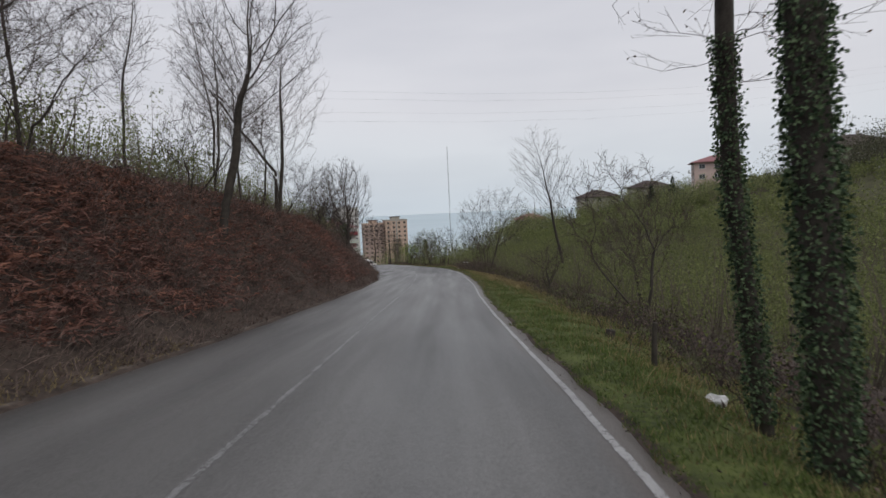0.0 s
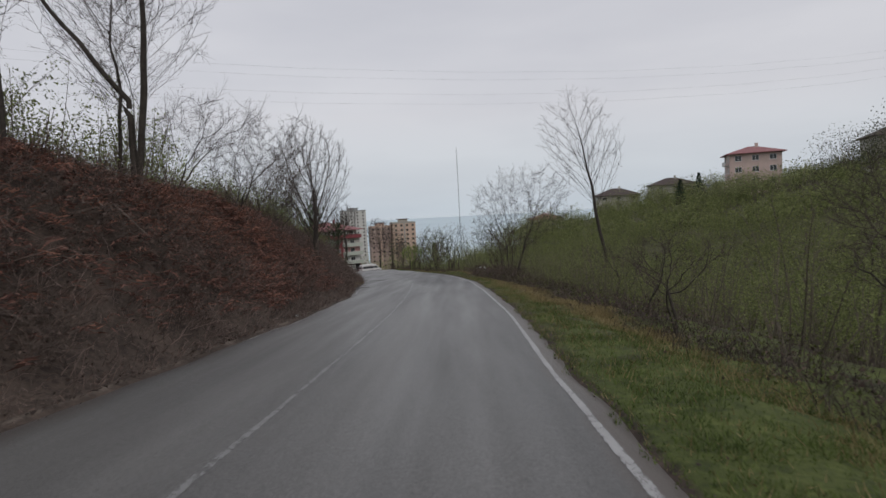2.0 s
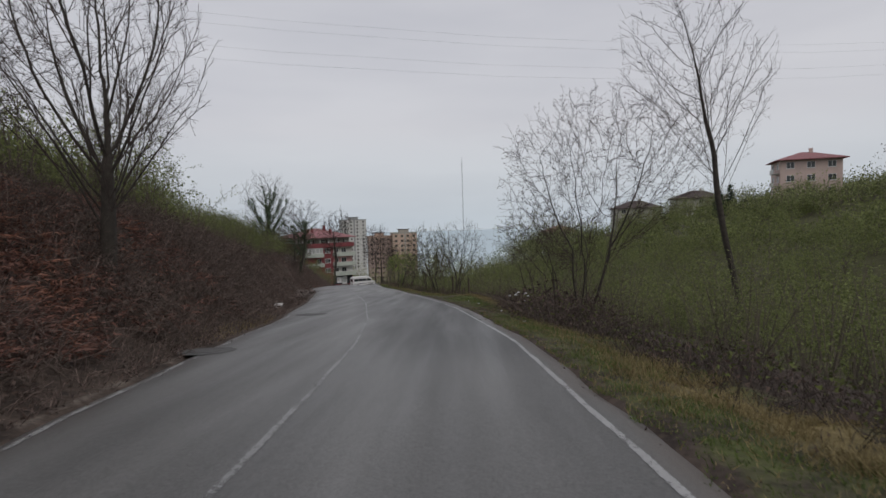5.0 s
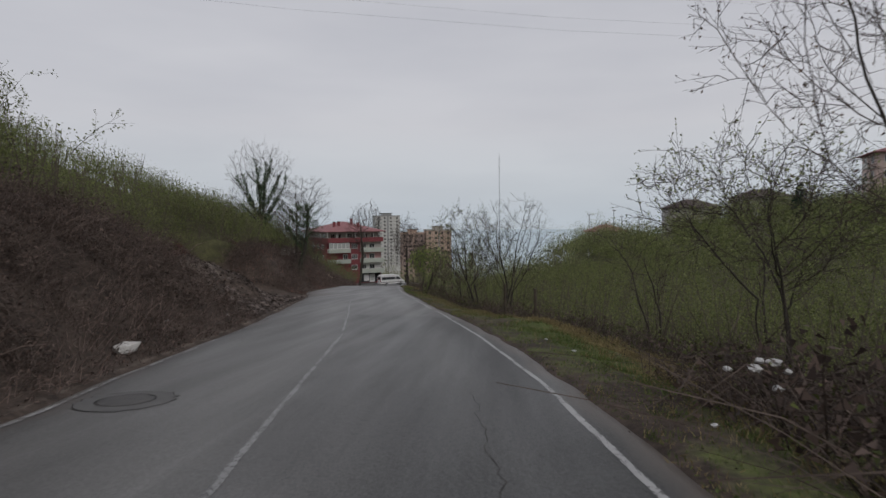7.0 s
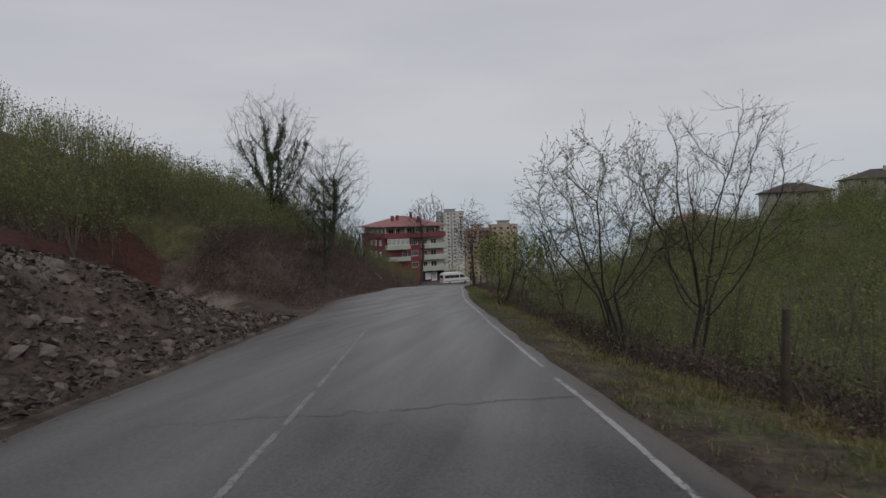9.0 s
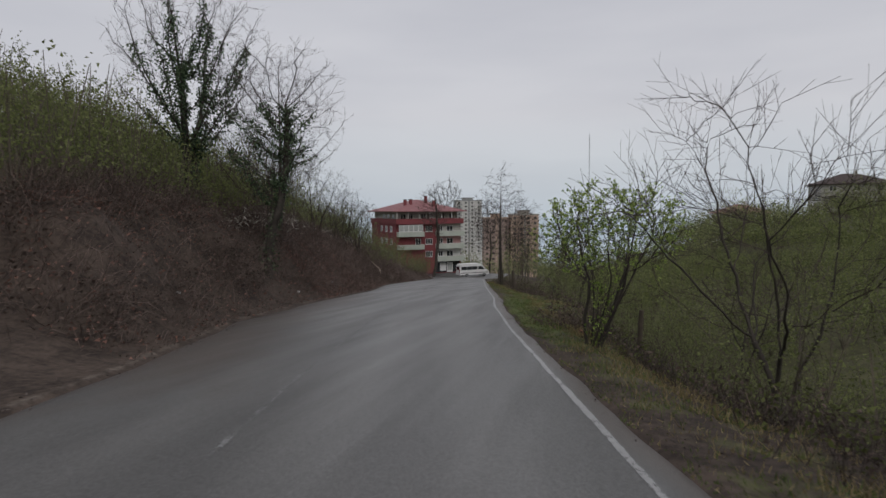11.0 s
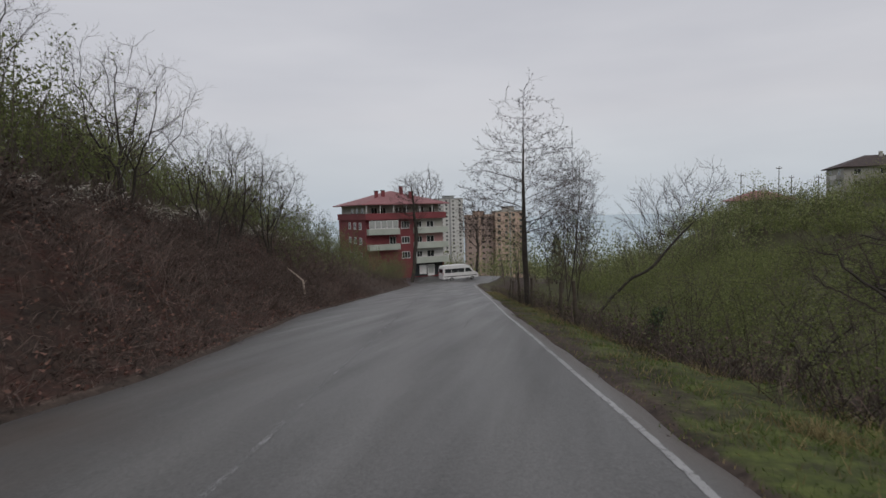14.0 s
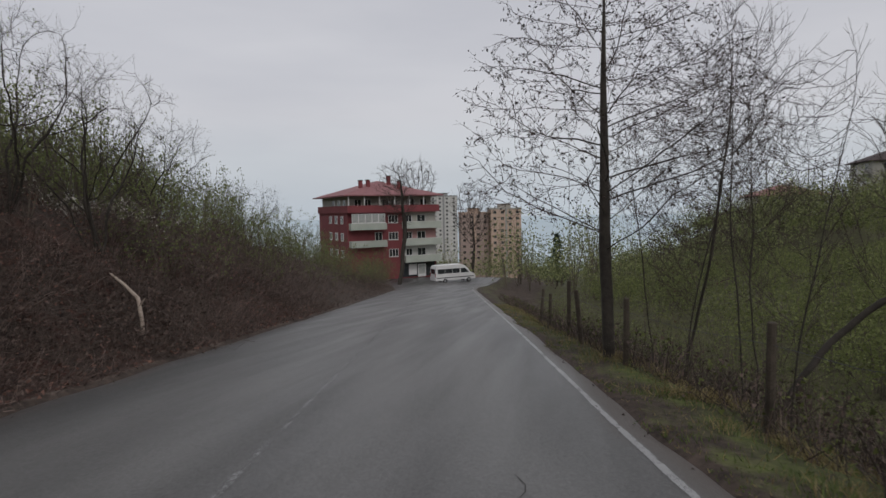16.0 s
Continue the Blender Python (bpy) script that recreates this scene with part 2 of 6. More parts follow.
def layered(name, layers, rough=0.95, bump=0.6, depth=0.06):
    """Ground: a first pair of colours and further ones laid over it where the named mask is, with ragged borders."""
    m = bpy.data.materials.new(name)
    m.use_nodes = True
    n, l = links_of(m)
    b = n["Principled BSDF"]
    b.inputs["Roughness"].default_value, b.inputs["Specular IOR Level"].default_value = rough, 0.2
    tc = n.new("ShaderNodeTexCoord")

    def cloud(scale, detail=6):
        t = n.new("ShaderNodeTexNoise")
        t.inputs["Scale"].default_value, t.inputs["Detail"].default_value = scale, detail
        t.inputs["Roughness"].default_value = 0.65
        l.new(tc.outputs["Object"], t.inputs["Vector"])
        return t.outputs["Fac"]

    fine, ragged, relief = cloud(9), cloud(1.3), cloud(5, 9)
    both = n.new("ShaderNodeMath")
    both.operation = "ADD"
    l.new(fine, both.inputs[0])
    l.new(ragged, both.inputs[1])
    half = n.new("ShaderNodeMath")
    half.operation = "MULTIPLY"
    half.inputs[1].default_value = 0.5
    l.new(both.outputs[0], half.inputs[0])
    grain = half.outputs[0]
    colour = None
    for mask, dark, light in layers:
        r = n.new("ShaderNodeValToRGB")
        r.color_ramp.elements[0].position, r.color_ramp.elements[0].color = 0.40, (*dark, 1)
        r.color_ramp.elements[1].position, r.color_ramp.elements[1].color = 0.60, (*light, 1)
        l.new(grain, r.inputs["Fac"])
        if colour is None:
            colour = r.outputs["Color"]
            continue
        at = n.new("ShaderNodeAttribute")
        at.attribute_name = mask
        s = n.new("ShaderNodeMath")
        s.operation = "ADD"
        l.new(at.outputs["Fac"], s.inputs[0])
        l.new(ragged, s.inputs[1])
        edge = n.new("ShaderNodeMapRange")
        edge.inputs["From Min"].default_value, edge.inputs["From Max"].default_value = 0.85, 1.15
        l.new(s.outputs[0], edge.inputs["Value"])
        mix = n.new("ShaderNodeMix")
        mix.data_type = "RGBA"
        l.new(edge.outputs["Result"], mix.inputs["Factor"])
        l.new(colour, mix.inputs[6])
        l.new(r.outputs["Color"], mix.inputs[7])
        colour = mix.outputs[2]
    l.new(colour, b.inputs["Base Color"])
    bp = n.new("ShaderNodeBump")
    bp.inputs["Strength"].default_value, bp.inputs["Distance"].default_value = bump, depth
    l.new(relief, bp.inputs["Height"])
    l.new(bp.outputs["Normal"], b.inputs["Normal"])
    return m


GROUND = layered("earth_and_litter", [
    ("", (0.035, 0.027, 0.023), (0.10, 0.076, 0.062)),
    ("grass", (0.045, 0.058, 0.02), (0.11, 0.132, 0.04)),
    ("straw", (0.10, 0.08, 0.038), (0.24, 0.19, 0.09)),
    ("red", (0.034, 0.018, 0.015), (0.078, 0.037, 0.03)),
    ("gravel", (0.075, 0.062, 0.053), (0.20, 0.17, 0.145)),
    ("wood", (0.042, 0.041, 0.022), (0.10, 0.10, 0.047)),
])


def build_ground():
    ys = list(np.arange(-24, 190, 0.7)) + [190 * 1.045 ** i for i in range(1, 70)]
    ys = [-60, -50, -40, -32] + [y for y in ys if y < 4000] + [4200]
    out = [0, 0.15, 0.35, 0.6, 0.9, 1.25, 1.6, 2, 2.4, 2.9, 3.4, 3.9, 4.4, 5, 5.6, 6.4, 7.2, 8, 8.6, 9.2, 9.8, 10.6, 12, 14, 17, 20, 24, 29, 35, 43, 53, 66, 85, 110, 150, 210, 320, 520, 900, 1700, 3200]
    verts, masks = [], {k: [] for k in ("grass", "straw", "red", "gravel", "wood")}
    for y in ys:
        le, re = left_edge(y), right_edge(y)
        xs = [le - d for d in reversed(out)] + [le + 0.12, (le + re) / 2, re - 0.12] + [re + d for d in out]
        base = float(road_height(y))
        v = float(verge(y))
        dig = smooth(66.0, 69, y) * (1 - smooth(82, 86, y))
        full = min(1.0, 3 * dig)
        for x in xs:
            verts.append((x, y, ground_z(x, y)))
            g = st = rd = gr = wd = 0.0
            if x > re:
                d = x - re
                g = (0.24 + 0.54 * float(lush(y))) * smooth(-0.1, 0.3, d + 0.25 * rug(x, y, 0.8, 3) + 0.25 * max(0.0, float(lush(y)) - 0.4)) * (1 - smooth(v + 0.3, v + 2.5, d))
                if 93 < y < 122 or 20 < y < 30:
                    g = max(g, 0.6 * smooth(0.3, 1, d) * (1 - smooth(14, 20, d)))
                if 55 < y < 69:
                    g *= 0.6 + 0.4 * smooth(0.7, 1.5, d + 0.4 * rug(x, y, 1.3, 9))
                st = (0.62 if (27 < y < 44 or 56 < y < 70) else 0.3) * smooth(v - 1.0, v - 0.2, d) * (1 - smooth(v + 0.2, v + 1.2, d))
                st = max(st, 0.4 * (1 - float(lush(y))) * smooth(0.3, 0.8, d) * (1 - smooth(v, v + 0.8, d)))
                if 93 < y < 122:
                    st = max(st, 0.36 * smooth(v, v + 1.5, d) * (1 - smooth(14, 20, d)))
                gr = 0.25 * (1 - smooth(0.05, 0.3, d))
                wd = smooth(v + 2, v + 10, d)
            elif x < le:
                d = le - x
                gr = 0.5 * (1 - smooth(0.1, 0.5, d)) + 0.3 * dig * smooth(0.4, 1, d) * (1 - smooth(6.6, 7.4, d)) + 0.5 * dig * smooth(3.0, 3.5, d) * (1 - smooth(6.0, 6.8, d))
                cut = 1.8 * smooth(76, 81, y)
                rd = full * smooth(6.4, 7.2, d) * (1 - smooth(8.9 + cut, 9.6 + cut, d)) + 0.5 * (1 - smooth(3.5, 5.5, d)) * smooth(92, 101, y) * (1 - smooth(128, 140, y))
                if y < 49:
                    rd = 0.62 * float(russet(y)) * smooth(0.5, 1.6, d) * (1 - smooth(5.0, 6.5, d))
                g = full * 0.22 * smooth(8.9 + cut, 9.3 + cut, d) * (1 - smooth(9.5 + cut, 10.2 + cut, d))
                wb = float(bank(y, 2))
                wd = (smooth(wb + 0.4, wb + 3.5, d) if y > 46 else smooth(5.5, 9, d)) * (1 - full * (1 - smooth(13, 16, d)))
            for k, value in zip(("grass", "straw", "red", "gravel", "wood"), (g, st, rd, gr, wd)):
                masks[k].append(value)
    w = len(out) * 2 + 3
    faces = [(r * w + c, r * w + c + 1, (r + 1) * w + c + 1, (r + 1) * w + c) for r in range(len(ys) - 1) for c in range(w - 1)]
    me = mesh_of("ground", verts, faces, [GROUND], True)
    for k, values in masks.items():
        add_factor(me, k, values)
    return tagged(new("ground", me), "brown leaf-littered hillside with a grassy verge and a dug-out bank", "ground", kind="structure")


build_ground()


def asphalt():
    m = bpy.data.materials.new("worn_asphalt")
    m.use_nodes = True
    n, l = links_of(m)
    b = n["Principled BSDF"]
    tc = n.new("ShaderNodeTexCoord")

    def cloud(scale, detail=5, stretch=(1, 1, 1)):
        mp = n.new("ShaderNodeMapping")
        mp.inputs["Scale"].default_value = stretch
        l.new(tc.outputs["Object"], mp.inputs["Vector"])
        t = n.new("ShaderNodeTexNoise")
        t.inputs["Scale"].default_value, t.inputs["Detail"].default_value = scale, detail
        l.new(mp.outputs["Vector"], t.inputs["Vector"])
        return t.outputs["Fac"]

    def mapped(v, a, b_, c, d):
        r = n.new("ShaderNodeMapRange")
        for k, q in zip(("From Min", "From Max", "To Min", "To Max"), (a, b_, c, d)):
            r.inputs[k].default_value = q
        l.new(v, r.inputs["Value"])
        return r.outputs["Result"]

    def joined(op, a, c):
        q = n.new("ShaderNodeMath")
        q.operation = op
        for s, v in zip(q.inputs, (a, c)):
            if isinstance(v, float):
                s.default_value = v
            else:
                l.new(v, s)
        return q.outputs[0]

    grit = cloud(130, 3)
    coarse = cloud(32, 4)
    patches = cloud(0.35, 5, (1.6, 0.35, 1))
    streaks = cloud(0.9, 4, (2.2, 0.12, 1))
    lat = n.new("ShaderNodeAttribute")
    lat.attribute_name = "worn"
    shade = joined("ADD", mapped(patches, 0.3, 0.7, -0.022, 0.022), mapped(streaks, 0.3, 0.7, -0.004, 0.005))
    shade = joined("ADD", shade, mapped(grit, 0.3, 0.7, -0.03, 0.03))
    shade = joined("ADD", shade, mapped(coarse, 0.3, 0.7, -0.032, 0.032))
    shade = joined("ADD", shade, joined("MULTIPLY", lat.outputs["Fac"], 0.035))
    shade = joined("ADD", shade, 0.106)
    col = n.new("ShaderNodeCombineColor")
    l.new(shade, col.inputs[0])
    l.new(joined("MULTIPLY", shade, 0.985), col.inputs[1])
    l.new(joined("MULTIPLY", shade, 0.96), col.inputs[2])
    # dust and red mud along the hill-side edge
    mud = n.new("ShaderNodeAttribute")
    mud.attribute_name = "mud"
    ragged = cloud(1.1, 6, (1, 0.5, 1))
    edge = mapped(joined("ADD", mud.outputs["Fac"], ragged), 0.8, 1.35, 0.0, 0.85)
    mix = n.new("ShaderNodeMix")
    mix.data_type = "RGBA"
    l.new(edge, mix.inputs["Factor"])
    l.new(col.outputs["Color"], mix.inputs[6])
    mix.inputs[7].default_value = (0.085, 0.069, 0.059, 1)
    l.new(mix.outputs[2], b.inputs["Base Color"])
    l.new(mapped(streaks, 0.3, 0.7, 0.52, 0.38), b.inputs["Roughness"])
    b.inputs["Specular IOR Level"].default_value = 0.5
    bp = n.new("ShaderNodeBump")
    bp.inputs["Strength"].default_value, bp.inputs["Distance"].default_value = 0.35, 0.008
    l.new(grit, bp.inputs["Height"])
    l.new(bp.outputs["Normal"], b.inputs["Normal"])
    return m


ASPHALT = asphalt()


def paint(name, wear, tone):
    """Road paint worn through to the asphalt in grains and flakes, with ragged edges."""
    m = surface(name, (tone * 0.72,) * 3, (tone,) * 3, 3.0, 60, rough=0.4, bump=0.15, depth=0.003, spec=0.55)
    n, l = links_of(m)
    tc = n.new("ShaderNodeTexCoord")
    across = n.new("ShaderNodeAttribute")
    across.attribute_name = "across"
    total = None
    for scale, share in ((2.3, 0.5), (17.0, 0.6), (75.0, 0.75)):
        t = n.new("ShaderNodeTexNoise")
        t.inputs["Scale"].default_value, t.inputs["Detail"].default_value = scale, 4
        l.new(tc.outputs["Object"], t.inputs["Vector"])
        q = n.new("ShaderNodeMath")
        q.operation = "MULTIPLY_ADD"
        q.inputs[1].default_value, q.inputs[2].default_value = share, 0.0
        l.new(t.outputs["Fac"], q.inputs[0])
        if total is not None:
            l.new(total, q.inputs[2])
        total = q.outputs[0]
    edge = n.new("ShaderNodeMath")
    edge.operation = "POWER"
    edge.inputs[1].default_value = 4.0
    ab = n.new("ShaderNodeMath")
    ab.operation = "ABSOLUTE"
    l.new(across.outputs["Fac"], ab.inputs[0])
    l.new(ab.outputs[0], edge.inputs[0])
    worn = n.new("ShaderNodeMath")
    worn.operation = "MULTIPLY_ADD"
    worn.inputs[1].default_value = -0.45
    l.new(edge.outputs[0], worn.inputs[0])
    l.new(total, worn.inputs[2])
    left = n.new("ShaderNodeMapRange")
    left.inputs["From Min"].default_value, left.inputs["From Max"].default_value = wear - 0.06, wear + 0.10
    l.new(worn.outputs[0], left.inputs["Value"])
    clear, mix = n.new("ShaderNodeBsdfTransparent"), n.new("ShaderNodeMixShader")
    l.new(left.outputs["Result"], mix.inputs["Fac"])
    l.new(clear.outputs["BSDF"], mix.inputs[1])
    l.new(n["Principled BSDF"].outputs["BSDF"], mix.inputs[2])
    l.new(mix.outputs["Shader"], n["Material Output"].inputs["Surface"])
    return m


EDGE_PAINT = paint("edge_line_paint", 0.76, 0.34)
CENTRE_PAINT = paint("centre_line_paint", 0.82, 0.23)


def road_z(x, y):
    c = float(road_plan(y, 1))
    return float(road_height(y)) - 0.006 * abs(x - c) + 0.012 * rug(x, y, 2.3, 9.0)


def build_road():
    ys = list(np.arange(-24, 206.5, 0.45))
    part_of = [0, 0.05, 0.12, 0.2, 0.28, 0.36, 0.44, 0.5, 0.56, 0.62, 0.68, 0.74, 0.8, 0.86, 0.92, 0.97, 1]
    verts, worn, mud = [], [], []
    for y in ys:
        a, b = left_edge(y) - 0.05, right_edge(y) + 0.03
        c = float(road_plan(y, 1))
        for k, p in enumerate(part_of):
            x = a + (b - a) * p
            drop = 0.07 if k in (0, len(part_of) - 1) else 0.0
            verts.append((x, y, road_z(x, y) - drop))
            u = x - c
            # road tone: paler wheel tracks, darker outer left lane, darker right-lane patch
            worn.append(sum(math.exp(-((u - q) / 0.42) ** 2) for q in (-2.2, -0.75, 0.85, 2.3)) - 0.4 - 0.8 * smooth(1.4, 2.8, -u) - 1.7 * smooth(0.1, 0.7, u + 0.2 * rug(x, y, 1.1, 2)) * smooth(43, 47, y) * (1 - smooth(68.6, 70.0, y + 0.3 * u)))
            mud.append(max(0.55 * (1 - smooth(0.1, 1.0, x - a)), 0.75 * (1 - smooth(0.8, 3.2, x - a)) * smooth(79, 84, y) * (1 - smooth(97, 112, y)), 0.95 * (1 - smooth(0.16, 0.5, b - x))))
    w = len(part_of)
    faces = [(r * w + c, r * w + c + 1, (r + 1) * w + c + 1, (r + 1) * w + c) for r in range(len(ys) - 1) for c in range(w - 1)]
    me = mesh_of("road", verts, faces, [ASPHALT], True)
    add_factor(me, "worn", worn)
    add_factor(me, "mud", mud)
    return tagged(new("road", me), "worn grey asphalt country road running downhill", "road", kind="structure")


build_road()


def build_line(name, where, width, y0, y1, material, label, gaps=()):
    verts, faces = [], []
    ys = [y for y in np.arange(-24, 206.5, 0.45) if y0 <= y < y1]
    for i, y in enumerate(ys):
        x = where(y) + 0.012 * rug(1, y, 1.1, 4)
        for s in (-1, 0, 1):
            xx = x + s * width * 0.56 * (1 + 0.14 * rug(s * 3, y, 2.1, 6))
            verts.append((xx, y, road_z(xx, y) + 0.004))
        if i and not any(a < y < b for a, b in gaps):
            k = 3 * i
            faces += [(k - 3, k - 2, k + 1, k), (k - 2, k - 1, k + 2, k + 1)]
    me = mesh_of(name, verts, faces, [material])
    add_factor(me, "across", [-1, 0, 1] * len(ys))
    return tagged(new(name, me), label, "road marking", kind="structure")


build_line("edge_line", lambda y: float(road_plan(y, 2)), 0.095, -24, 172, EDGE_PAINT, "worn white edge line beside the grass verge", [(71.8, 72.3)])
build_line("centre_line", lambda y: float(road_plan(y, 1)), 0.10, -24, 77, CENTRE_PAINT, "faded grey-white centre line on the asphalt")
build_line("centre_line", lambda y: float(road_plan(y, 1)), 0.10, 80, 165, paint("worn_centre_paint", 0.93, 0.25), "almost worn-off grey centre line on the asphalt")
build_line("edge_line", lambda y: left_edge(y) + 0.22, 0.11, 26, 62, paint("old_edge_paint", 0.90, 0.34), "faded white edge line beside the bank")

# the haze over the water is put into this pale base colour
SEA = surface("sea_water", (0.42, 0.53, 0.58), (0.50, 0.60, 0.65), 0.002, 0.02, rough=0.5, bump=0.0)
sea = new("sea", mesh_of("sea", [(-4900, 620, -72), (4900, 620, -72), (4900, 4950, -72), (-4900, 4950, -72)], [(0, 1, 2, 3)], [SEA]))
tagged(sea, "pale blue-grey sea below an overcast sky", "sea", kind="structure")

# ---- houses, towers, vehicle ----
def part(name, verts, faces, material, parent, label="", smooth_shade=False):
    ob = new(name, mesh_of(name, verts, faces, [material], smooth_shade))
    ob.parent = parent
    return tagged(ob, label)


def block(x0, x1, y0, y1, z0, z1, chamfer=0.0):
    """Vertices and faces of a box, with its upright edges cut off by the chamfer."""
    c = chamfer
    ring = [(x0 + c, y0), (x1 - c, y0), (x1, y0 + c), (x1, y1 - c), (x1 - c, y1), (x0 + c, y1), (x0, y1 - c), (x0, y0 + c)] if c else [(x0, y0), (x1, y0), (x1, y1), (x0, y1)]
    n = len(ring)
    v = [(x, y, z0) for x, y in ring] + [(x, y, z1) for x, y in ring]
    f = [tuple(range(n))[::-1], tuple(range(n, 2 * n))] + [(i, (i + 1) % n, n + (i + 1) % n, n + i) for i in range(n)]
    return v, f


def merged(*boxes):
    v, f = [], []
    for bv, bf in boxes:
        k = len(v)
        v += bv
        f += [tuple(i + k for i in q) for q in bf]
    return v, f


def plaster(name, colour, dirt=0.25):
    d = tuple(c * (1 - dirt) for c in colour)
    return surface(name, d, colour, 0.5, 6, rough=0.85, bump=0.15, depth=0.01)


# distance haze is put into this red: paler and pinker than the plaster
RED_WALL = plaster("red_plaster", (0.24, 0.068, 0.075))
PINK_WALL = plaster("pink_plaster", (0.50, 0.30, 0.29))
# cream lowered: the silhouette shade of the ridge house is put into it
CREAM = plaster("cream_plaster", (0.45, 0.44, 0.40))
PALE_GREEN = plaster("pale_green_render", (0.50, 0.54, 0.48))
WHITE_WALL = plaster("white_plaster", (0.66, 0.66, 0.64))
GREY_WALL = plaster("grey_plaster", (0.36, 0.37, 0.37))
TAN_WALL = plaster("tan_plaster", (0.60, 0.45, 0.36), 0.15)
BROWN_WALL = plaster("brown_plaster", (0.42, 0.33, 0.295), 0.15)
ROSE_WALL = plaster("rose_plaster", (0.60, 0.47, 0.43))
# the roof red is also made paler and pinker with distance haze
ROOF_TILE = surface("red_roof", (0.20, 0.085, 0.09), (0.33, 0.16, 0.165), 1.5, 12, rough=0.7, bump=0.3)
DARK_ROOF = surface("dark_roof", (0.045, 0.036, 0.036), (0.095, 0.072, 0.066), 1.5, 12, rough=0.8, bump=0.3)
FRAME_WHITE = surface("white_frame", (0.6, 0.6, 0.6), (0.75, 0.75, 0.74), 3, 20, rough=0.5, bump=0)
DARK_GLASS = surface("dark_glass", (0.02, 0.023, 0.026), (0.05, 0.055, 0.06), 1, 5, rough=0.12, bump=0, spec=0.6)
CURTAIN_GLASS = surface("curtained_glass", (0.30, 0.32, 0.31), (0.5, 0.52, 0.5), 1, 5, rough=0.2, bump=0, spec=0.6)
METAL_DARK = surface("dark_metal", (0.03, 0.03, 0.032), (0.07, 0.07, 0.075), 3, 20, rough=0.5, bump=0, metal=0.4)


def lattice(xs, zs, y0, y1):
    """One connected frame: bars at every other step of xs and zs, openings between them."""
    nx, nz = len(xs), len(zs)
    solid = {(i, k) for i in range(nx - 1) for k in range(nz - 1) if i % 2 == 0 or k % 2 == 0}
    v = [(x, y, z) for y in (y0, y1) for z in zs for x in xs]
    at = lambda i, k, b: b * nx * nz + k * nx + i
    f = []
    for i, k in solid:
        f.append((at(i, k, 0), at(i + 1, k, 0), at(i + 1, k + 1, 0), at(i, k + 1, 0)))
        f.append((at(i, k, 1), at(i, k + 1, 1), at(i + 1, k + 1, 1), at(i + 1, k, 1)))
        for (a, b), (di, dk) in ((((0, 0), (1, 0)), (0, -1)), (((1, 0), (1, 1)), (1, 0)), (((1, 1), (0, 1)), (0, 1)), (((0, 1), (0, 0)), (-1, 0))):
            if (i + di, k + dk) not in solid:
                f.append((at(i + a[0], k + a[1], 0), at(i + a[0], k + a[1], 1), at(i + b[0], k + b[1], 1), at(i + b[0], k + b[1], 0)))
    return v, f


def window(parent, x, y, z, w, h, wall="front", bars=1, glass=DARK_GLASS, frame_m=FRAME_WHITE, name="window"):
    """A window in a wall whose outside looks to -y (front), to -x (west) or to +x (east): frame, panes, sill."""
    v, f = [], []
    t = 0.07
    xs = [0, t] + [w * (k + 1) / (bars + 1) + s * t / 2 for k in range(bars) for s in (-1, 1)] + [w - t, w]
    v, f = lattice(xs, [0, t, h - t, h], -0.05, 0.04)
    fr = part(name, v, f, frame_m, parent)
    gv, gf = block(t, w - t, -0.012, 0.03, t, h - t)
    gl = part("pane", gv, gf, glass, fr)
    sv, sf = block(-0.06, w + 0.06, -0.12, 0.03, -0.06, 0)
    part("sill", sv, sf, frame_m, fr)
    turn = {"front": 0, "west": -90, "east": 90}[wall]
    fr.matrix_local = pose(x, y, z, 0, 0, turn)
    return fr


def hip_roof(x0, x1, y0, y1, z, rise, over=0.7, thick=0.18):
    a, b, c, d = x0 - over, x1 + over, y0 - over, y1 + over
    m = (d - c) / 2
    if b - a > d - c:
        r0, r1 = (a + m, (c + d) / 2, z + rise), (b - m, (c + d) / 2, z + rise)
    else:
        m = (b - a) / 2
        r0, r1 = ((a + b) / 2, c + m, z + rise), ((a + b) / 2, d - m, z + rise)
    v = [(a, c, z), (b, c, z), (b, d, z), (a, d, z), r0, r1] + [(a, c, z - thick), (b, c, z - thick), (b, d, z - thick), (a, d, z - thick)]
    if b - a > d - c:
        f = [(0, 1, 5, 4), (1, 2, 5), (2, 3, 4, 5), (3, 0, 4)]
    else:
        f = [(0, 1, 4), (1, 2, 5, 4), (2, 3, 5), (3, 0, 4, 5)]
    f += [(0, 6, 7, 1), (1, 7, 8, 2), (2, 8, 9, 3), (3, 9, 6, 0), (9, 8, 7, 6)]
    return v, f


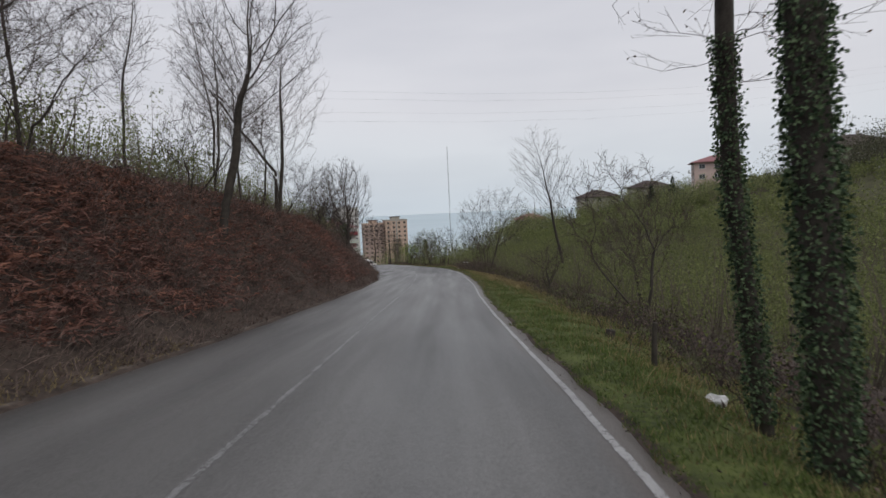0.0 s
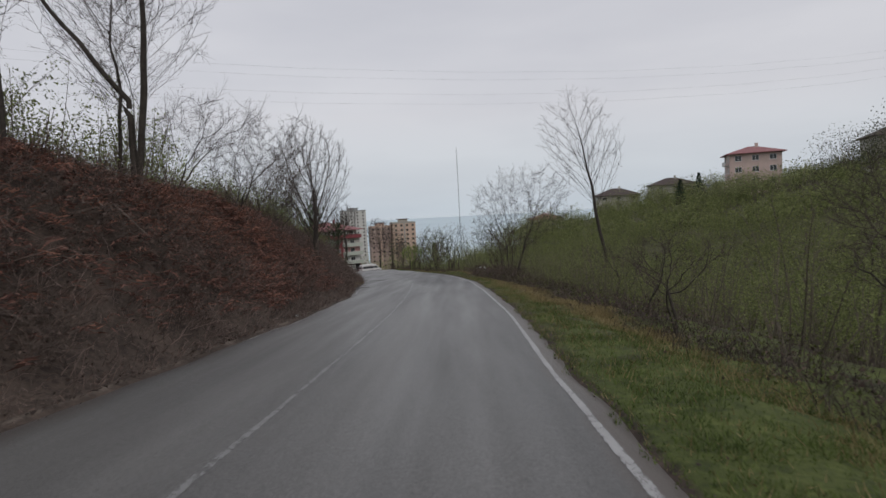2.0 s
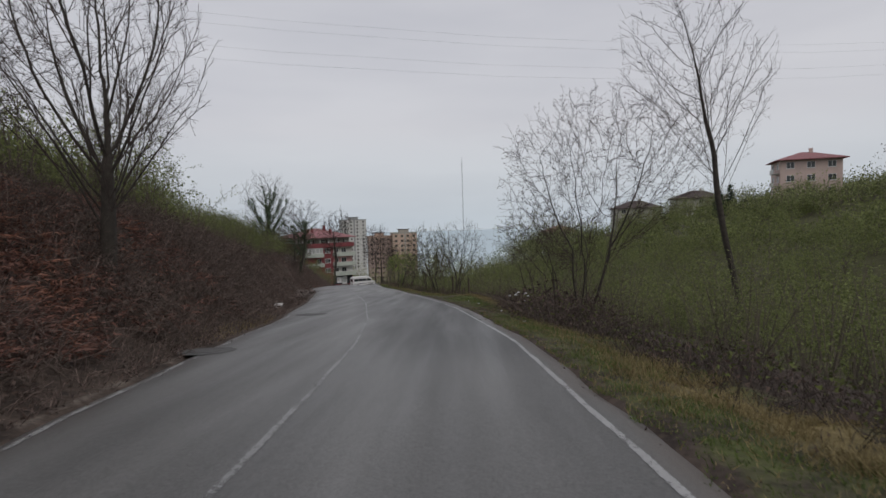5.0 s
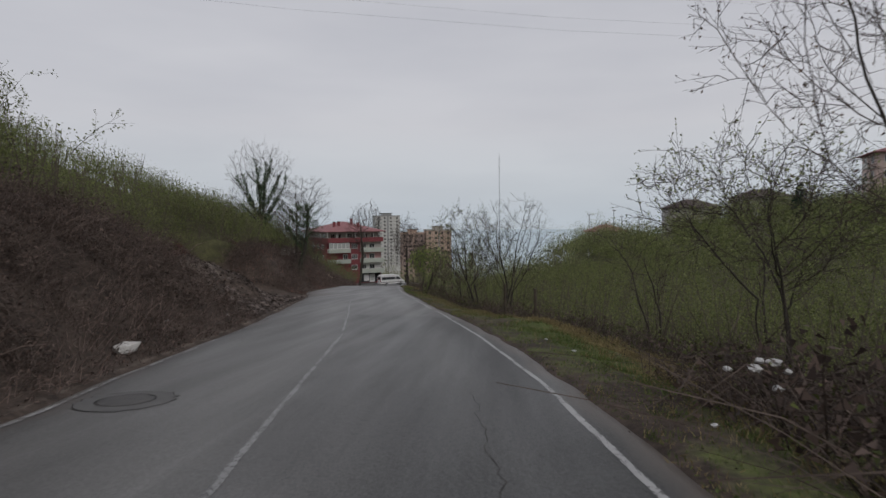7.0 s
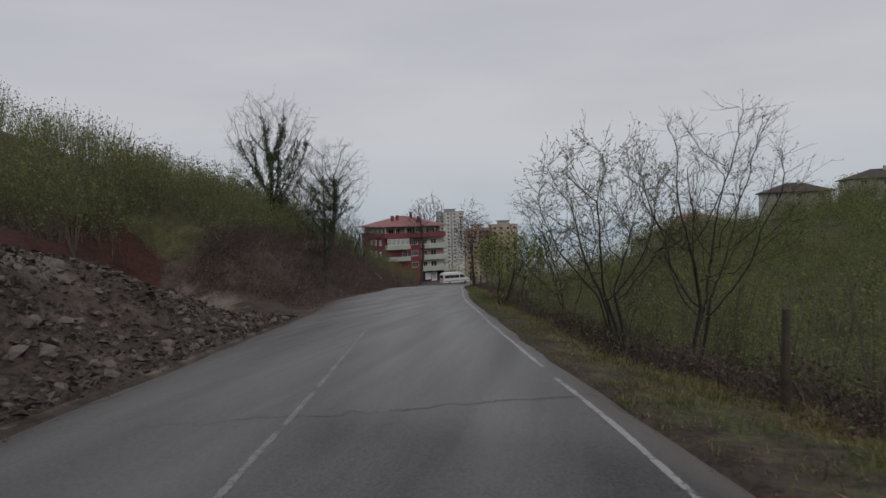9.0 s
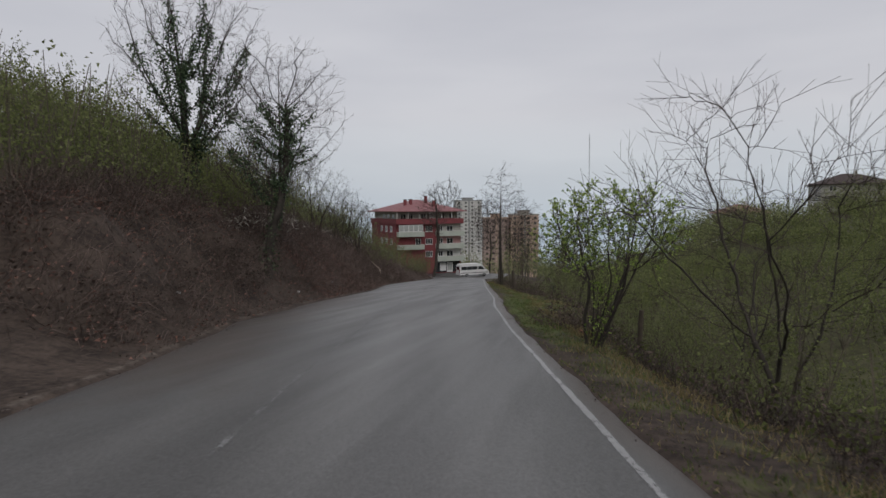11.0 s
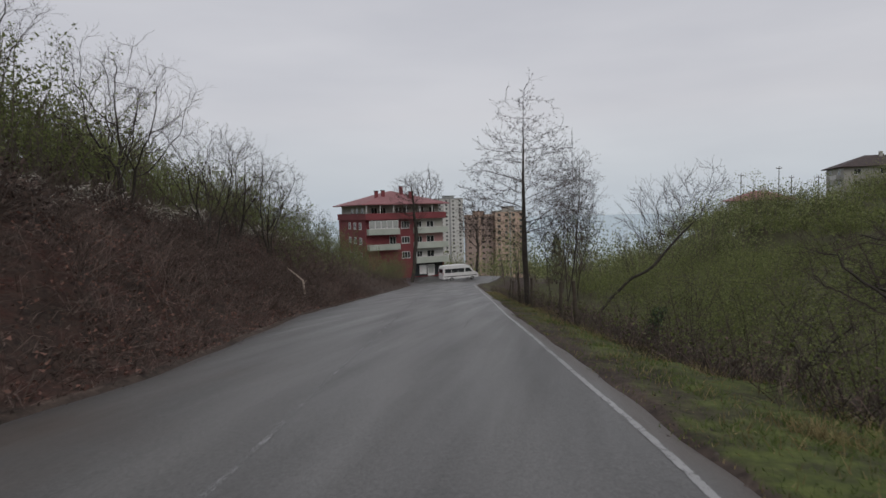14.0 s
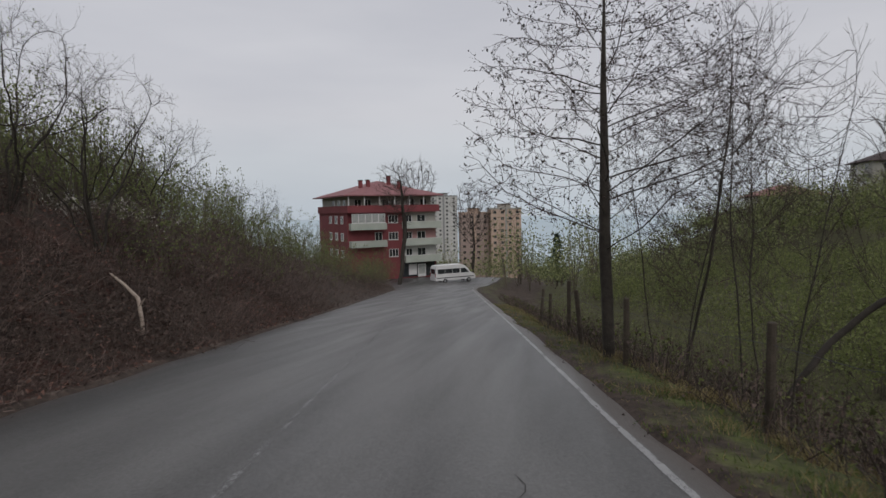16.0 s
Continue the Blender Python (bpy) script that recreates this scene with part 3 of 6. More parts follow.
def red_house():
    """Local frame: x from the left corner to the right along the street front, front looks to -y, depth to +y."""
    root = tagged(new("apartment_house"), "red five-storey apartment house with pale green balconies and red hip roof", "house")
    st, w, dep = 2.87, 15.0, 17.5
    part("wall", *block(0, w, 0, dep, -3, 4 * st), RED_WALL, root, "red plastered walls")
    part("attic_wall", *block(0.5, w - 0.4, 0.9, dep - 0.5, 4 * st, 5 * st - 0.3), CREAM, root, "cream recessed top storey")
    # parapet band round the terrace of the top storey
    z = 4 * st
    part("parapet", *merged(block(-0.25, w + 0.25, -1.1, -0.95, z - 0.25, z + 0.95), block(-0.25, -0.1, -0.95, dep, z - 0.25, z + 0.95), block(w + 0.1, w + 0.25, -0.95, dep, z - 0.25, z + 0.95),
                            block(-0.1, w + 0.1, -0.95, 0, z - 0.25, z - 0.05)), RED_WALL, root, "red terrace parapet")
    for k in range(7):
        x = 0.0 + k * w / 6
        part("terrace_post", *block(x - 0.07, x + 0.07, -1.05, -0.93, z + 0.95, 5 * st - 0.3), FRAME_WHITE, root)
    part("roof", *hip_roof(0, w, -0.6, dep, 5 * st - 0.2, 2.7, 0.9), ROOF_TILE, root, "low red hip roof")
    for x, y, h in ((3.2, 3.0, 1.7), (4.6, 3.4, 1.8), (8.6, 4.6, 2.6), (9.4, 1.9, 1.5)):
        ch = part("chimney", *block(x - 0.28, x + 0.28, y - 0.28, y + 0.28, 5 * st + 0.6, 5 * st + 0.6 + h), RED_WALL, root)
        part("chimney_cap", *block(x - 0.36, x + 0.36, y - 0.36, y + 0.36, 5 * st + 0.6 + h, 5 * st + 0.72 + h), DARK_ROOF, ch)
    # right-hand stack of balconies: pink, white and cream back walls behind pale green fronts
    for lvl, back in ((1, WHITE_WALL), (2, PINK_WALL), (3, CREAM)):
        zz = lvl * st
        part("balcony_wall", *block(9.2, w - 0.05, -0.06, 0.0, zz, zz + st - 0.2), back, root)
        bal = part("balcony", *merged(block(9.0, w + 0.35, -1.5, 0, zz - 0.2, zz), block(9.0, w + 0.35, -1.5, -1.36, zz, zz + 0.95), block(9.0, 9.14, -1.36, 0, zz, zz + 0.95), block(w + 0.21, w + 0.35, -1.36, 0, zz, zz + 0.95)),
                   PALE_GREEN, root, "pale green balcony front")
        part("handrail", *block(8.95, w + 0.4, -1.53, -1.33, zz + 0.95, zz + 1.02), WHITE_WALL, bal)
        window(root, 11.6, -0.08, zz + 0.15, 1.5, 2.0, bars=1)
        window(root, 9.6, -0.08, zz + 0.9, 1.1, 1.2, bars=1)
    # left-hand loggias
    for lvl, m in ((2, PINK_WALL), (3, CURTAIN_GLASS)):
        zz = lvl * st
        bal = part("balcony", *merged(block(0.2, 6.0, -1.3, 0, zz - 0.2, zz), block(0.2, 6.0, -1.3, -1.16, zz, zz + 0.9), block(0.2, 0.34, -1.16, 0, zz, zz + 0.9), block(5.86, 6.0, -1.16, 0, zz, zz + 0.9)), PALE_GREEN, root, "pale green balcony front")
        if lvl == 3:
            for k in range(5):
                window(root, 0.35 + k * 1.08, -1.2, zz + 0.95, 1.06, 1.5, bars=0, glass=CURTAIN_GLASS)
        window(root, 4.4, -0.06, zz + 0.1, 1.2, 2.1, bars=1)
    for lvl in (1, 2, 3):
        window(root, 6.7, -0.04, lvl * st + 0.85, 1.6, 1.3, bars=2)
        for k in range(3):
            window(root, -0.04, 10.4 - k * 3.4, lvl * st + 0.85, 1.4, 1.3, "west", 1)
    for x in (1.4, 3.0, 6.0, 7.4, 10.4, 12.6):
        window(root, x, 0.86, 4 * st + 0.5, 1.2, 1.5, bars=1)
    for k in range(3):
        window(root, 0.46, 10 - k * 3.2, 4 * st + 0.5, 1.3, 1.5, "west", 1)
    # ground floor: shop front and white door
    part("shop_front", *block(9.0, w - 0.3, -0.12, 0, 0.1, st - 0.35), DARK_GLASS, root)
    door = part("entrance_door", *block(11.6, 13.0, -0.2, -0.12, 0, 2.2), FRAME_WHITE, root, "white framed glazed door")
    part("door_pane", *block(11.75, 12.85, -0.215, -0.2, 0.5, 2.0), CURTAIN_GLASS, door)
    part("shop_window", *block(10.0, 11.4, -0.2, -0.12, 0.4, 2.2), FRAME_WHITE, root)
    dish = part("satellite_dish", *block(w + 0.36, w + 0.46, -1.3, -0.5, 3.3, 4.1, 0.2), FRAME_WHITE, root)
    return root


house = red_house()
house.matrix_world = Matrix(((0.85, -0.6, 0, -44.7), (0.64, 0.8, 0, 199.0), (0, 0, 1, -20.55), (0, 0, 0, 1)))


def tower(label, w, dep, storeys, wall_m, trim_m, turn, at, columns=4, side_columns=3, balconies=True):
    root = tagged(new("apartment_tower"), label, "apartment tower")
    st = 3.0
    top = storeys * st
    part("wall", *block(0, w, 0, dep, -12, top), wall_m, root)
    part("roof_parapet", *merged(block(-0.3, w + 0.3, -0.3, 0.1, top, top + 0.8), block(-0.3, w + 0.3, dep - 0.1, dep + 0.3, top, top + 0.8), block(-0.3, 0.1, 0.1, dep - 0.1, top, top + 0.8), block(w - 0.1, w + 0.3, 0.1, dep - 0.1, top, top + 0.8)), trim_m, root)
    part("lift_house", *block(w * 0.3, w * 0.7, dep * 0.3, dep * 0.7, top, top + 2.6), trim_m, root)
    part("roof_slab", *block(w * 0.25, w * 0.75, dep * 0.25, dep * 0.75, top + 2.6, top + 2.9), DARK_ROOF, root)
    part("pier", *block(w * 0.47, w * 0.53, -0.5, 0, -12, top), trim_m, root)
    for s in range(storeys):
        for c in range(columns):
            x = (c + 0.5) * w / columns - 0.75
            if abs(x + 0.75 - w / 2) < 0.9:
                continue
            window(root, x, -0.03, s * st + 0.9, 1.5, 1.4, bars=1, frame_m=trim_m)
        for c in range(side_columns):
            yy = (c + 0.5) * dep / side_columns
            window(root, w + 0.03, yy - 0.75, s * st + 0.9, 1.5, 1.4, "east", 1, frame_m=trim_m)
            window(root, -0.03, yy + 0.75, s * st + 0.9, 1.5, 1.4, "west", 1, frame_m=trim_m)
        if balconies:
            part("balcony", *merged(block(w, w + 1.3, dep * 0.55, dep * 0.95, s * st - 0.1, s * st + 0.9)), trim_m, root)
            part("balcony", *merged(block(w * 0.02, w * 0.24, -1.1, 0, s * st - 0.1, s * st + 0.9)), trim_m, root)
    root.matrix_world = pose(*at, 0, 0, turn)
    return root


tower("tall white and grey apartment tower with small dark windows", 21, 16, 14, WHITE_WALL, GREY_WALL, 20, (-99.0, 533, -41.0))
tower("tan apartment block with dark window openings", 15, 13, 11, TAN_WALL, CREAM, 14, (-39.8, 393.5, -42.3), balconies=False)
tower("brown apartment block beside the tan one", 14, 12, 10, BROWN_WALL, TAN_WALL, 14, (-55.2, 395.5, -41.2), balconies=False)


def hill_house(label, w, dep, storeys, wall_m, roof_m, at, turn, rise=2.2):
    root = tagged(new("hillside_house"), label, "house")
    st = 2.9
    part("wall", *block(0, w, 0, dep, -6, storeys * st), wall_m, root)
    part("roof", *hip_roof(0, w, 0, dep, storeys * st, rise, 1.0), roof_m, root)
    part("chimney", *block(w * 0.55, w * 0.55 + 0.7, dep * 0.4, dep * 0.4 + 0.7, storeys * st + rise * 0.4, storeys * st + rise + 0.8), wall_m, root)
    for s in range(storeys):
        for c in range(3):
            window(root, (c + 0.5) * w / 3 - 0.8, -0.03, s * st + 0.9, 1.6, 1.4, bars=1)
        for c in range(2):
            window(root, -0.03, (c + 0.5) * dep / 2 + 0.8, s * st + 0.9, 1.6, 1.4, "west", 1)
        part("balcony", *merged(block(-1.3, 0, dep * 0.1, dep * 0.45, s * st - 0.15, s * st), block(-1.3, -1.18, dep * 0.1, dep * 0.45, s * st, s * st + 0.9)), WHITE_WALL, root)
    root.matrix_world = pose(*at, 0, 0, turn)
    return root


hill_house("three-storey rose-white house with a red hip roof", 12, 10, 3, ROSE_WALL, ROOF_TILE, (72.6, 167, 0.1), -18, 1.9)
hill_house("low cream house with a dark brown hip roof", 17, 13, 2, CREAM, DARK_ROOF, (83.5, 256, -2.2), -8, 3.0)
hill_house("low cream house with a dark roof among trees", 17, 13, 2, CREAM, DARK_ROOF, (61, 258, -5.4), -6, 3.0)
hill_house("red-roofed white house behind the hazel slope", 12, 10, 2, WHITE_WALL, ROOF_TILE, (30, 238, -13.2), -5)
hill_house("tan house half hidden on the ridge", 16, 12, 2, CREAM, DARK_ROOF, (98, 150, 4.4), -20, 3.2)


def cylinder(x, y, z, r, w, n=18):
    v = [(x + r * math.cos(2 * math.pi * k / n), y + s, z + r * math.sin(2 * math.pi * k / n)) for s in (-w / 2, w / 2) for k in range(n)]
    f = [tuple(range(n)), tuple(range(2 * n - 1, n - 1, -1))] + [(k, n + k, n + (k + 1) % n, (k + 1) % n) for k in range(n)]
    return v, f


VAN_WHITE = surface("white_car_paint", (0.62, 0.62, 0.62), (0.72, 0.72, 0.72), 1, 8, rough=0.3, bump=0, spec=0.5)
RUBBER = surface("tyre_rubber", (0.015, 0.015, 0.015), (0.035, 0.035, 0.035), 5, 40, rough=0.9, bump=0.3)
STEEL = surface("wheel_steel", (0.25, 0.25, 0.26), (0.45, 0.45, 0.46), 4, 20, rough=0.4, bump=0, metal=0.7)
RED_LENS = surface("red_lens", (0.25, 0.01, 0.01), (0.35, 0.02, 0.02), 4, 20, rough=0.2, bump=0)
CLEAR_LENS = surface("clear_lens", (0.5, 0.5, 0.5), (0.7, 0.7, 0.7), 4, 20, rough=0.1, bump=0)


def minibus():
    """Local frame: nose to +x, 7 m long, 2 m wide, standing on z = 0."""
    root = tagged(new("minibus"), "white high-roofed minibus with dark side windows", "van")
    side = [(0, 0.45), (0, 1.1), (0.06, 2.3), (0.25, 2.62), (0.9, 2.72), (4.6, 2.72), (5.2, 2.5), (6.0, 1.55), (6.75, 1.25), (6.95, 0.95), (6.98, 0.45)]
    n = len(side)
    rows = [(-1.0, 0.0), (-0.96, 0.06), (0.96, 0.06), (1.0, 0.0)]
    v = []
    for y, grow in rows:
        for x, z in side:
            cx, cz = 3.5, 1.4
            v.append((x + (0.02 if grow else 0) * (1 if x > cx else -1), y * (0.9 if z > 2.3 else 1.0), z + (grow if z > cz else 0)))
    f = [tuple(range(n))[::-1], tuple(range(3 * n, 4 * n))]
    for r in range(3):
        for k in range(n):
            f.append((r * n + k, r * n + (k + 1) % n, (r + 1) * n + (k + 1) % n, (r + 1) * n + k))
    part("body", v, f, VAN_WHITE, root)
    for s in (-1, 1):
        y0, y1 = (-1.015, -0.985) if s < 0 else (0.985, 1.015)
        for a, b in ((0.35, 1.55), (1.62, 2.85), (2.92, 4.15)):
            part("side_window", *block(a, b, y0, y1, 1.5, 2.2), DARK_GLASS, root)
        part("door_window", [(4.35, y0, 1.5), (5.85, y0, 1.5), (5.15, y0, 2.2), (4.35, y0, 2.2), (4.35, y1, 1.5), (5.85, y1, 1.5), (5.15, y1, 2.2), (4.35, y1, 2.2)],
             [(0, 1, 2, 3), (7, 6, 5, 4), (0, 4, 5, 1), (1, 5, 6, 2), (2, 6, 7, 3), (3, 7, 4, 0)], DARK_GLASS, root)
        part("side_moulding", *block(0.15, 6.7, y0, y1, 0.78, 0.9), METAL_DARK, root)
        for x in (1.6, 5.75):
            wh = part("wheel", *cylinder(x, s * 0.92, 0.35, 0.35, 0.24), RUBBER, root)
            part("rim", *cylinder(x, s * 0.95, 0.35, 0.2, 0.2), STEEL, wh)
        part("tail_light", *block(-0.03, 0.02, s * 0.9 - 0.08, s * 0.9 + 0.08, 1.0, 1.6), RED_LENS, root)
        part("headlight", *block(6.8, 6.99, s * 0.72 - 0.16, s * 0.72 + 0.16, 0.9, 1.12), CLEAR_LENS, root)
    part("rear_window", *block(-0.02, 0.04, -0.7, 0.7, 1.5, 2.2), DARK_GLASS, root)
    part("windscreen", [(5.26, -0.86, 2.45), (5.26, 0.86, 2.45), (6.03, 0.92, 1.58), (6.03, -0.92, 1.58), (5.2, -0.86, 2.42), (5.2, 0.86, 2.42), (5.97, 0.92, 1.55), (5.97, -0.92, 1.55)],
         [(0, 3, 2, 1), (4, 5, 6, 7), (0, 1, 5, 4), (2, 3, 7, 6), (1, 2, 6, 5), (3, 0, 4, 7)], DARK_GLASS, root)
    part("bumper", *block(6.9, 7.08, -0.95, 0.95, 0.4, 0.75, 0.05), METAL_DARK, root)
    return root


van = minibus()
van.matrix_world = Matrix(((0.8, -0.6, 0, -30.1), (0.6, 0.8, 0, 196.2), (0, 0, 1, -20.42), (0, 0, 0, 1)))


# ---- mast and overhead lines ----
def lattice_mast(x, y, z0, z1, r):
    root = tagged(new("radio_mast"), "very tall thin grey lattice radio mast", "mast")
    legs = [(math.cos(a) * r, math.sin(a) * r) for a in (0.5, 2.6, 4.7)]
    h = z1 - z0
    for lx, ly in legs:
        g = Growth()
        g.tube([Vector((lx, ly, 0)), Vector((lx, ly, h))], [0.07, 0.07], 4)
        new("mast_leg", g.mesh("mast_leg", WIRE)).parent = root
    g = Growth()
    for k in range(int(h / 3)):
        for i in range(3):
            a, b = legs[i], legs[(i + 1) % 3]
            g.tube([Vector((*a, k * 3.0)), Vector((*b, k * 3.0 + 3.0))], [0.03, 0.03], 3)
    new("bracing", g.mesh("bracing", WIRE)).parent = root
    g = Growth()
    g.tube([Vector((0, 0, h)), Vector((0, 0, h + 3))], [0.12, 0.05], 5)
    new("antenna", g.mesh("antenna", WIRE)).parent = root
    root.matrix_world = pose(x, y, z0)
    return root

# ---- plants: how they grow ----
class Growth:
    """Gathers tubes and leaves as plain lists for one mesh."""

    def __init__(self):
        self.v, self.f = [], []

    def tube(self, pts, radii, sides=3):
        base = len(self.v)
        n = len(pts)
        for i, p in enumerate(pts):
            a = pts[max(0, i - 1)]
            b = pts[min(n - 1, i + 1)]
            t = (b - a).normalized()
            s = t.cross(Vector((0.31, 0.17, 0.93)))
            if s.length < 0.05:
                s = t.cross(Vector((1, 0, 0)))
            s.normalize()
            q = t.cross(s)
            for k in range(sides):
                w = 2 * math.pi * k / sides
                self.v.append(p + (s * math.cos(w) + q * math.sin(w)) * radii[i])
        for i in range(n - 1):
            for k in range(sides):
                a, b = base + i * sides + k, base + i * sides + (k + 1) % sides
                self.f.append((a, b, b + sides, a + sides))

    def leaf(self, p, out, side, length, width):
        """A pointed leaf, folded a little along its rib."""
        b = len(self.v)
        up = out.cross(side) * (0.18 * width)
        self.v += [p, p + out * (0.5 * length) + side * (0.5 * width) + up, p + out * length, p + out * (0.5 * length) - side * (0.5 * width) + up]
        self.f.append((b, b + 1, b + 2, b + 3))

    def leaflet(self, p, out, side, length, width):
        """A small leaf or blade: one pointed facet."""
        b = len(self.v)
        self.v += [p - side * (0.5 * width), p + side * (0.5 * width), p + out * length]
        self.f.append((b, b + 1, b + 2))

    def mesh(self, name, material, smooth_shade=False):
        return mesh_of(name, self.v, self.f, [material], smooth_shade)


def unit(a):
    return a / np.maximum(np.linalg.norm(a, axis=1), 1e-6)[:, None]


def ripple(x, y, scale, seed=0.0):
    """A smooth uneven pattern between -1 and 1, for whole arrays."""
    q = 6.283 / scale
    return np.sin(q * (0.8 * x + 0.31 * y) + 1.7 * seed + 1.1 * np.sin(q * 0.43 * (x - y) + seed)) * np.sin(q * (0.71 * y - 0.42 * x) + 2.9 * seed + 1.3 * np.sin(q * 0.37 * (x + y)))


def gentle(a, b, v):
    t = np.clip((v - a) / (b - a), 0, 1)
    return t * t * (3 - 2 * t)


def facets(name, at, out, length, width, material, seed):
    """Many small leaves or blades, one pointed facet each, in one mesh."""
    g = np.random.default_rng(seed)
    out = unit(out)
    side = unit(np.cross(out, g.normal(size=out.shape))) * (width * 0.5)[:, None]
    v = np.stack([at - side, at + side, at + out * length[:, None]], 1).reshape(-1, 3)
    return mesh_of(name, v.tolist(), np.arange(len(v)).reshape(-1, 3).tolist(), [material])


def bent_stalks(name, at, out, length, width, sag, material, seed):
    """Many thin dry stalks, each bent over once, in one mesh."""
    g = np.random.default_rng(seed)
    out = unit(out)
    side = unit(np.cross(out, g.normal(size=out.shape))) * (width * 0.5)[:, None]
    mid = at + out * (length * 0.55)[:, None]
    tip = mid + unit(out + g.normal(0, 0.3, out.shape) - np.array((0, 0, 1.0)) * sag) * (length * 0.45)[:, None]
    v = np.stack([at - side, at + side, mid + side * 0.8, mid - side * 0.8, tip], 1).reshape(-1, 3)
    b = np.arange(len(at)) * 5
    f = np.stack([b, b + 1, b + 2, b + 3], 1).tolist() + np.stack([b + 3, b + 2, b + 4], 1).tolist()
    return mesh_of(name, v.tolist(), f, [material])


class Strip:
    """The lie of the land beside the road, sampled once: place and height by distance along and from the edge."""

    def __init__(self, side, far, fine=0.3, y0=-8.0, y1=180.0):
        self.y0, self.fine, self.side = y0, fine, side
        ys, ds = np.arange(y0, y1 + fine, fine), np.arange(0, far + fine, fine)
        edge = [left_edge(y) if side < 0 else right_edge(y) for y in ys]
        self.edge = np.array(edge)
        self.z = np.array([[ground_z(e + side * max(d, 0.01), y) for d in ds] for e, y in zip(edge, ys)])

    def at(self, y, d, lift=0.0):
        u, v = (y - self.y0) / self.fine, d / self.fine
        i, j = np.clip(u.astype(int), 0, self.z.shape[0] - 2), np.clip(v.astype(int), 0, self.z.shape[1] - 2)
        u, v = u - i, v - j
        e = self.edge[i] * (1 - u) + self.edge[i + 1] * u
        z = (self.z[i, j] * (1 - v) + self.z[i, j + 1] * v) * (1 - u) + (self.z[i + 1, j] * (1 - v) + self.z[i + 1, j + 1] * v) * u
        return np.stack([e + self.side * d, y, z + lift], 1)


BANK, VERGE = Strip(-1, 16.0), Strip(1, 18.0)


def swerve(rng, d, amount):
    return (d + Vector((rng.gauss(0, amount), rng.gauss(0, amount), rng.gauss(0, amount)))).normalized()


def limb(rng, start, direction, length, steps, bend, lift):
    pts, d = [start], direction.normalized()
    for _ in range(steps):
        d = swerve(rng, d, bend)
        d = (d + Vector((0, 0, lift))).normalized()
        pts.append(pts[-1] + d * (length / steps))
    return pts


def along(pts, u):
    k = min(len(pts) - 2, int(u * (len(pts) - 1)))
    t = u * (len(pts) - 1) - k
    return pts[k].lerp(pts[k + 1], t), (pts[k + 1] - pts[k]).normalized()


def offshoot(rng, d, angle):
    s = d.cross(Vector((rng.gauss(0, 1), rng.gauss(0, 1), rng.gauss(0, 1))))
    s.normalize()
    return (d * math.cos(angle) + s * math.sin(angle)).normalized()


def inside(rng, shape, n):
    """Random places in a crown of unit size: z from 0 (its lowest twigs) to 1, x and y within 1."""
    pts = []
    while len(pts) < n:
        x, y, z = rng.uniform(-1, 1), rng.uniform(-1, 1), rng.random()
        r = math.hypot(x, y)
        if shape == "fan":
            ok = r < 0.22 + 0.78 * z ** 0.8 and r * r + (max(0, z - 0.55) / 0.45) ** 2 < 1.0
        elif shape == "cone":
            ok = r < 0.25 + 0.75 * math.sin(math.pi * min(1, 0.25 + z * 0.75)) * (1.05 - 0.55 * z)
        elif shape == "column":
            ok = r < 0.55 + 0.45 * math.sin(math.pi * z)
        else:
            ok = r * r + (2 * z - 1) ** 2 < 1
        if ok and (r > 0.35 or rng.random() < 0.55):
            pts.append((x, y, z))
    return np.array(pts)


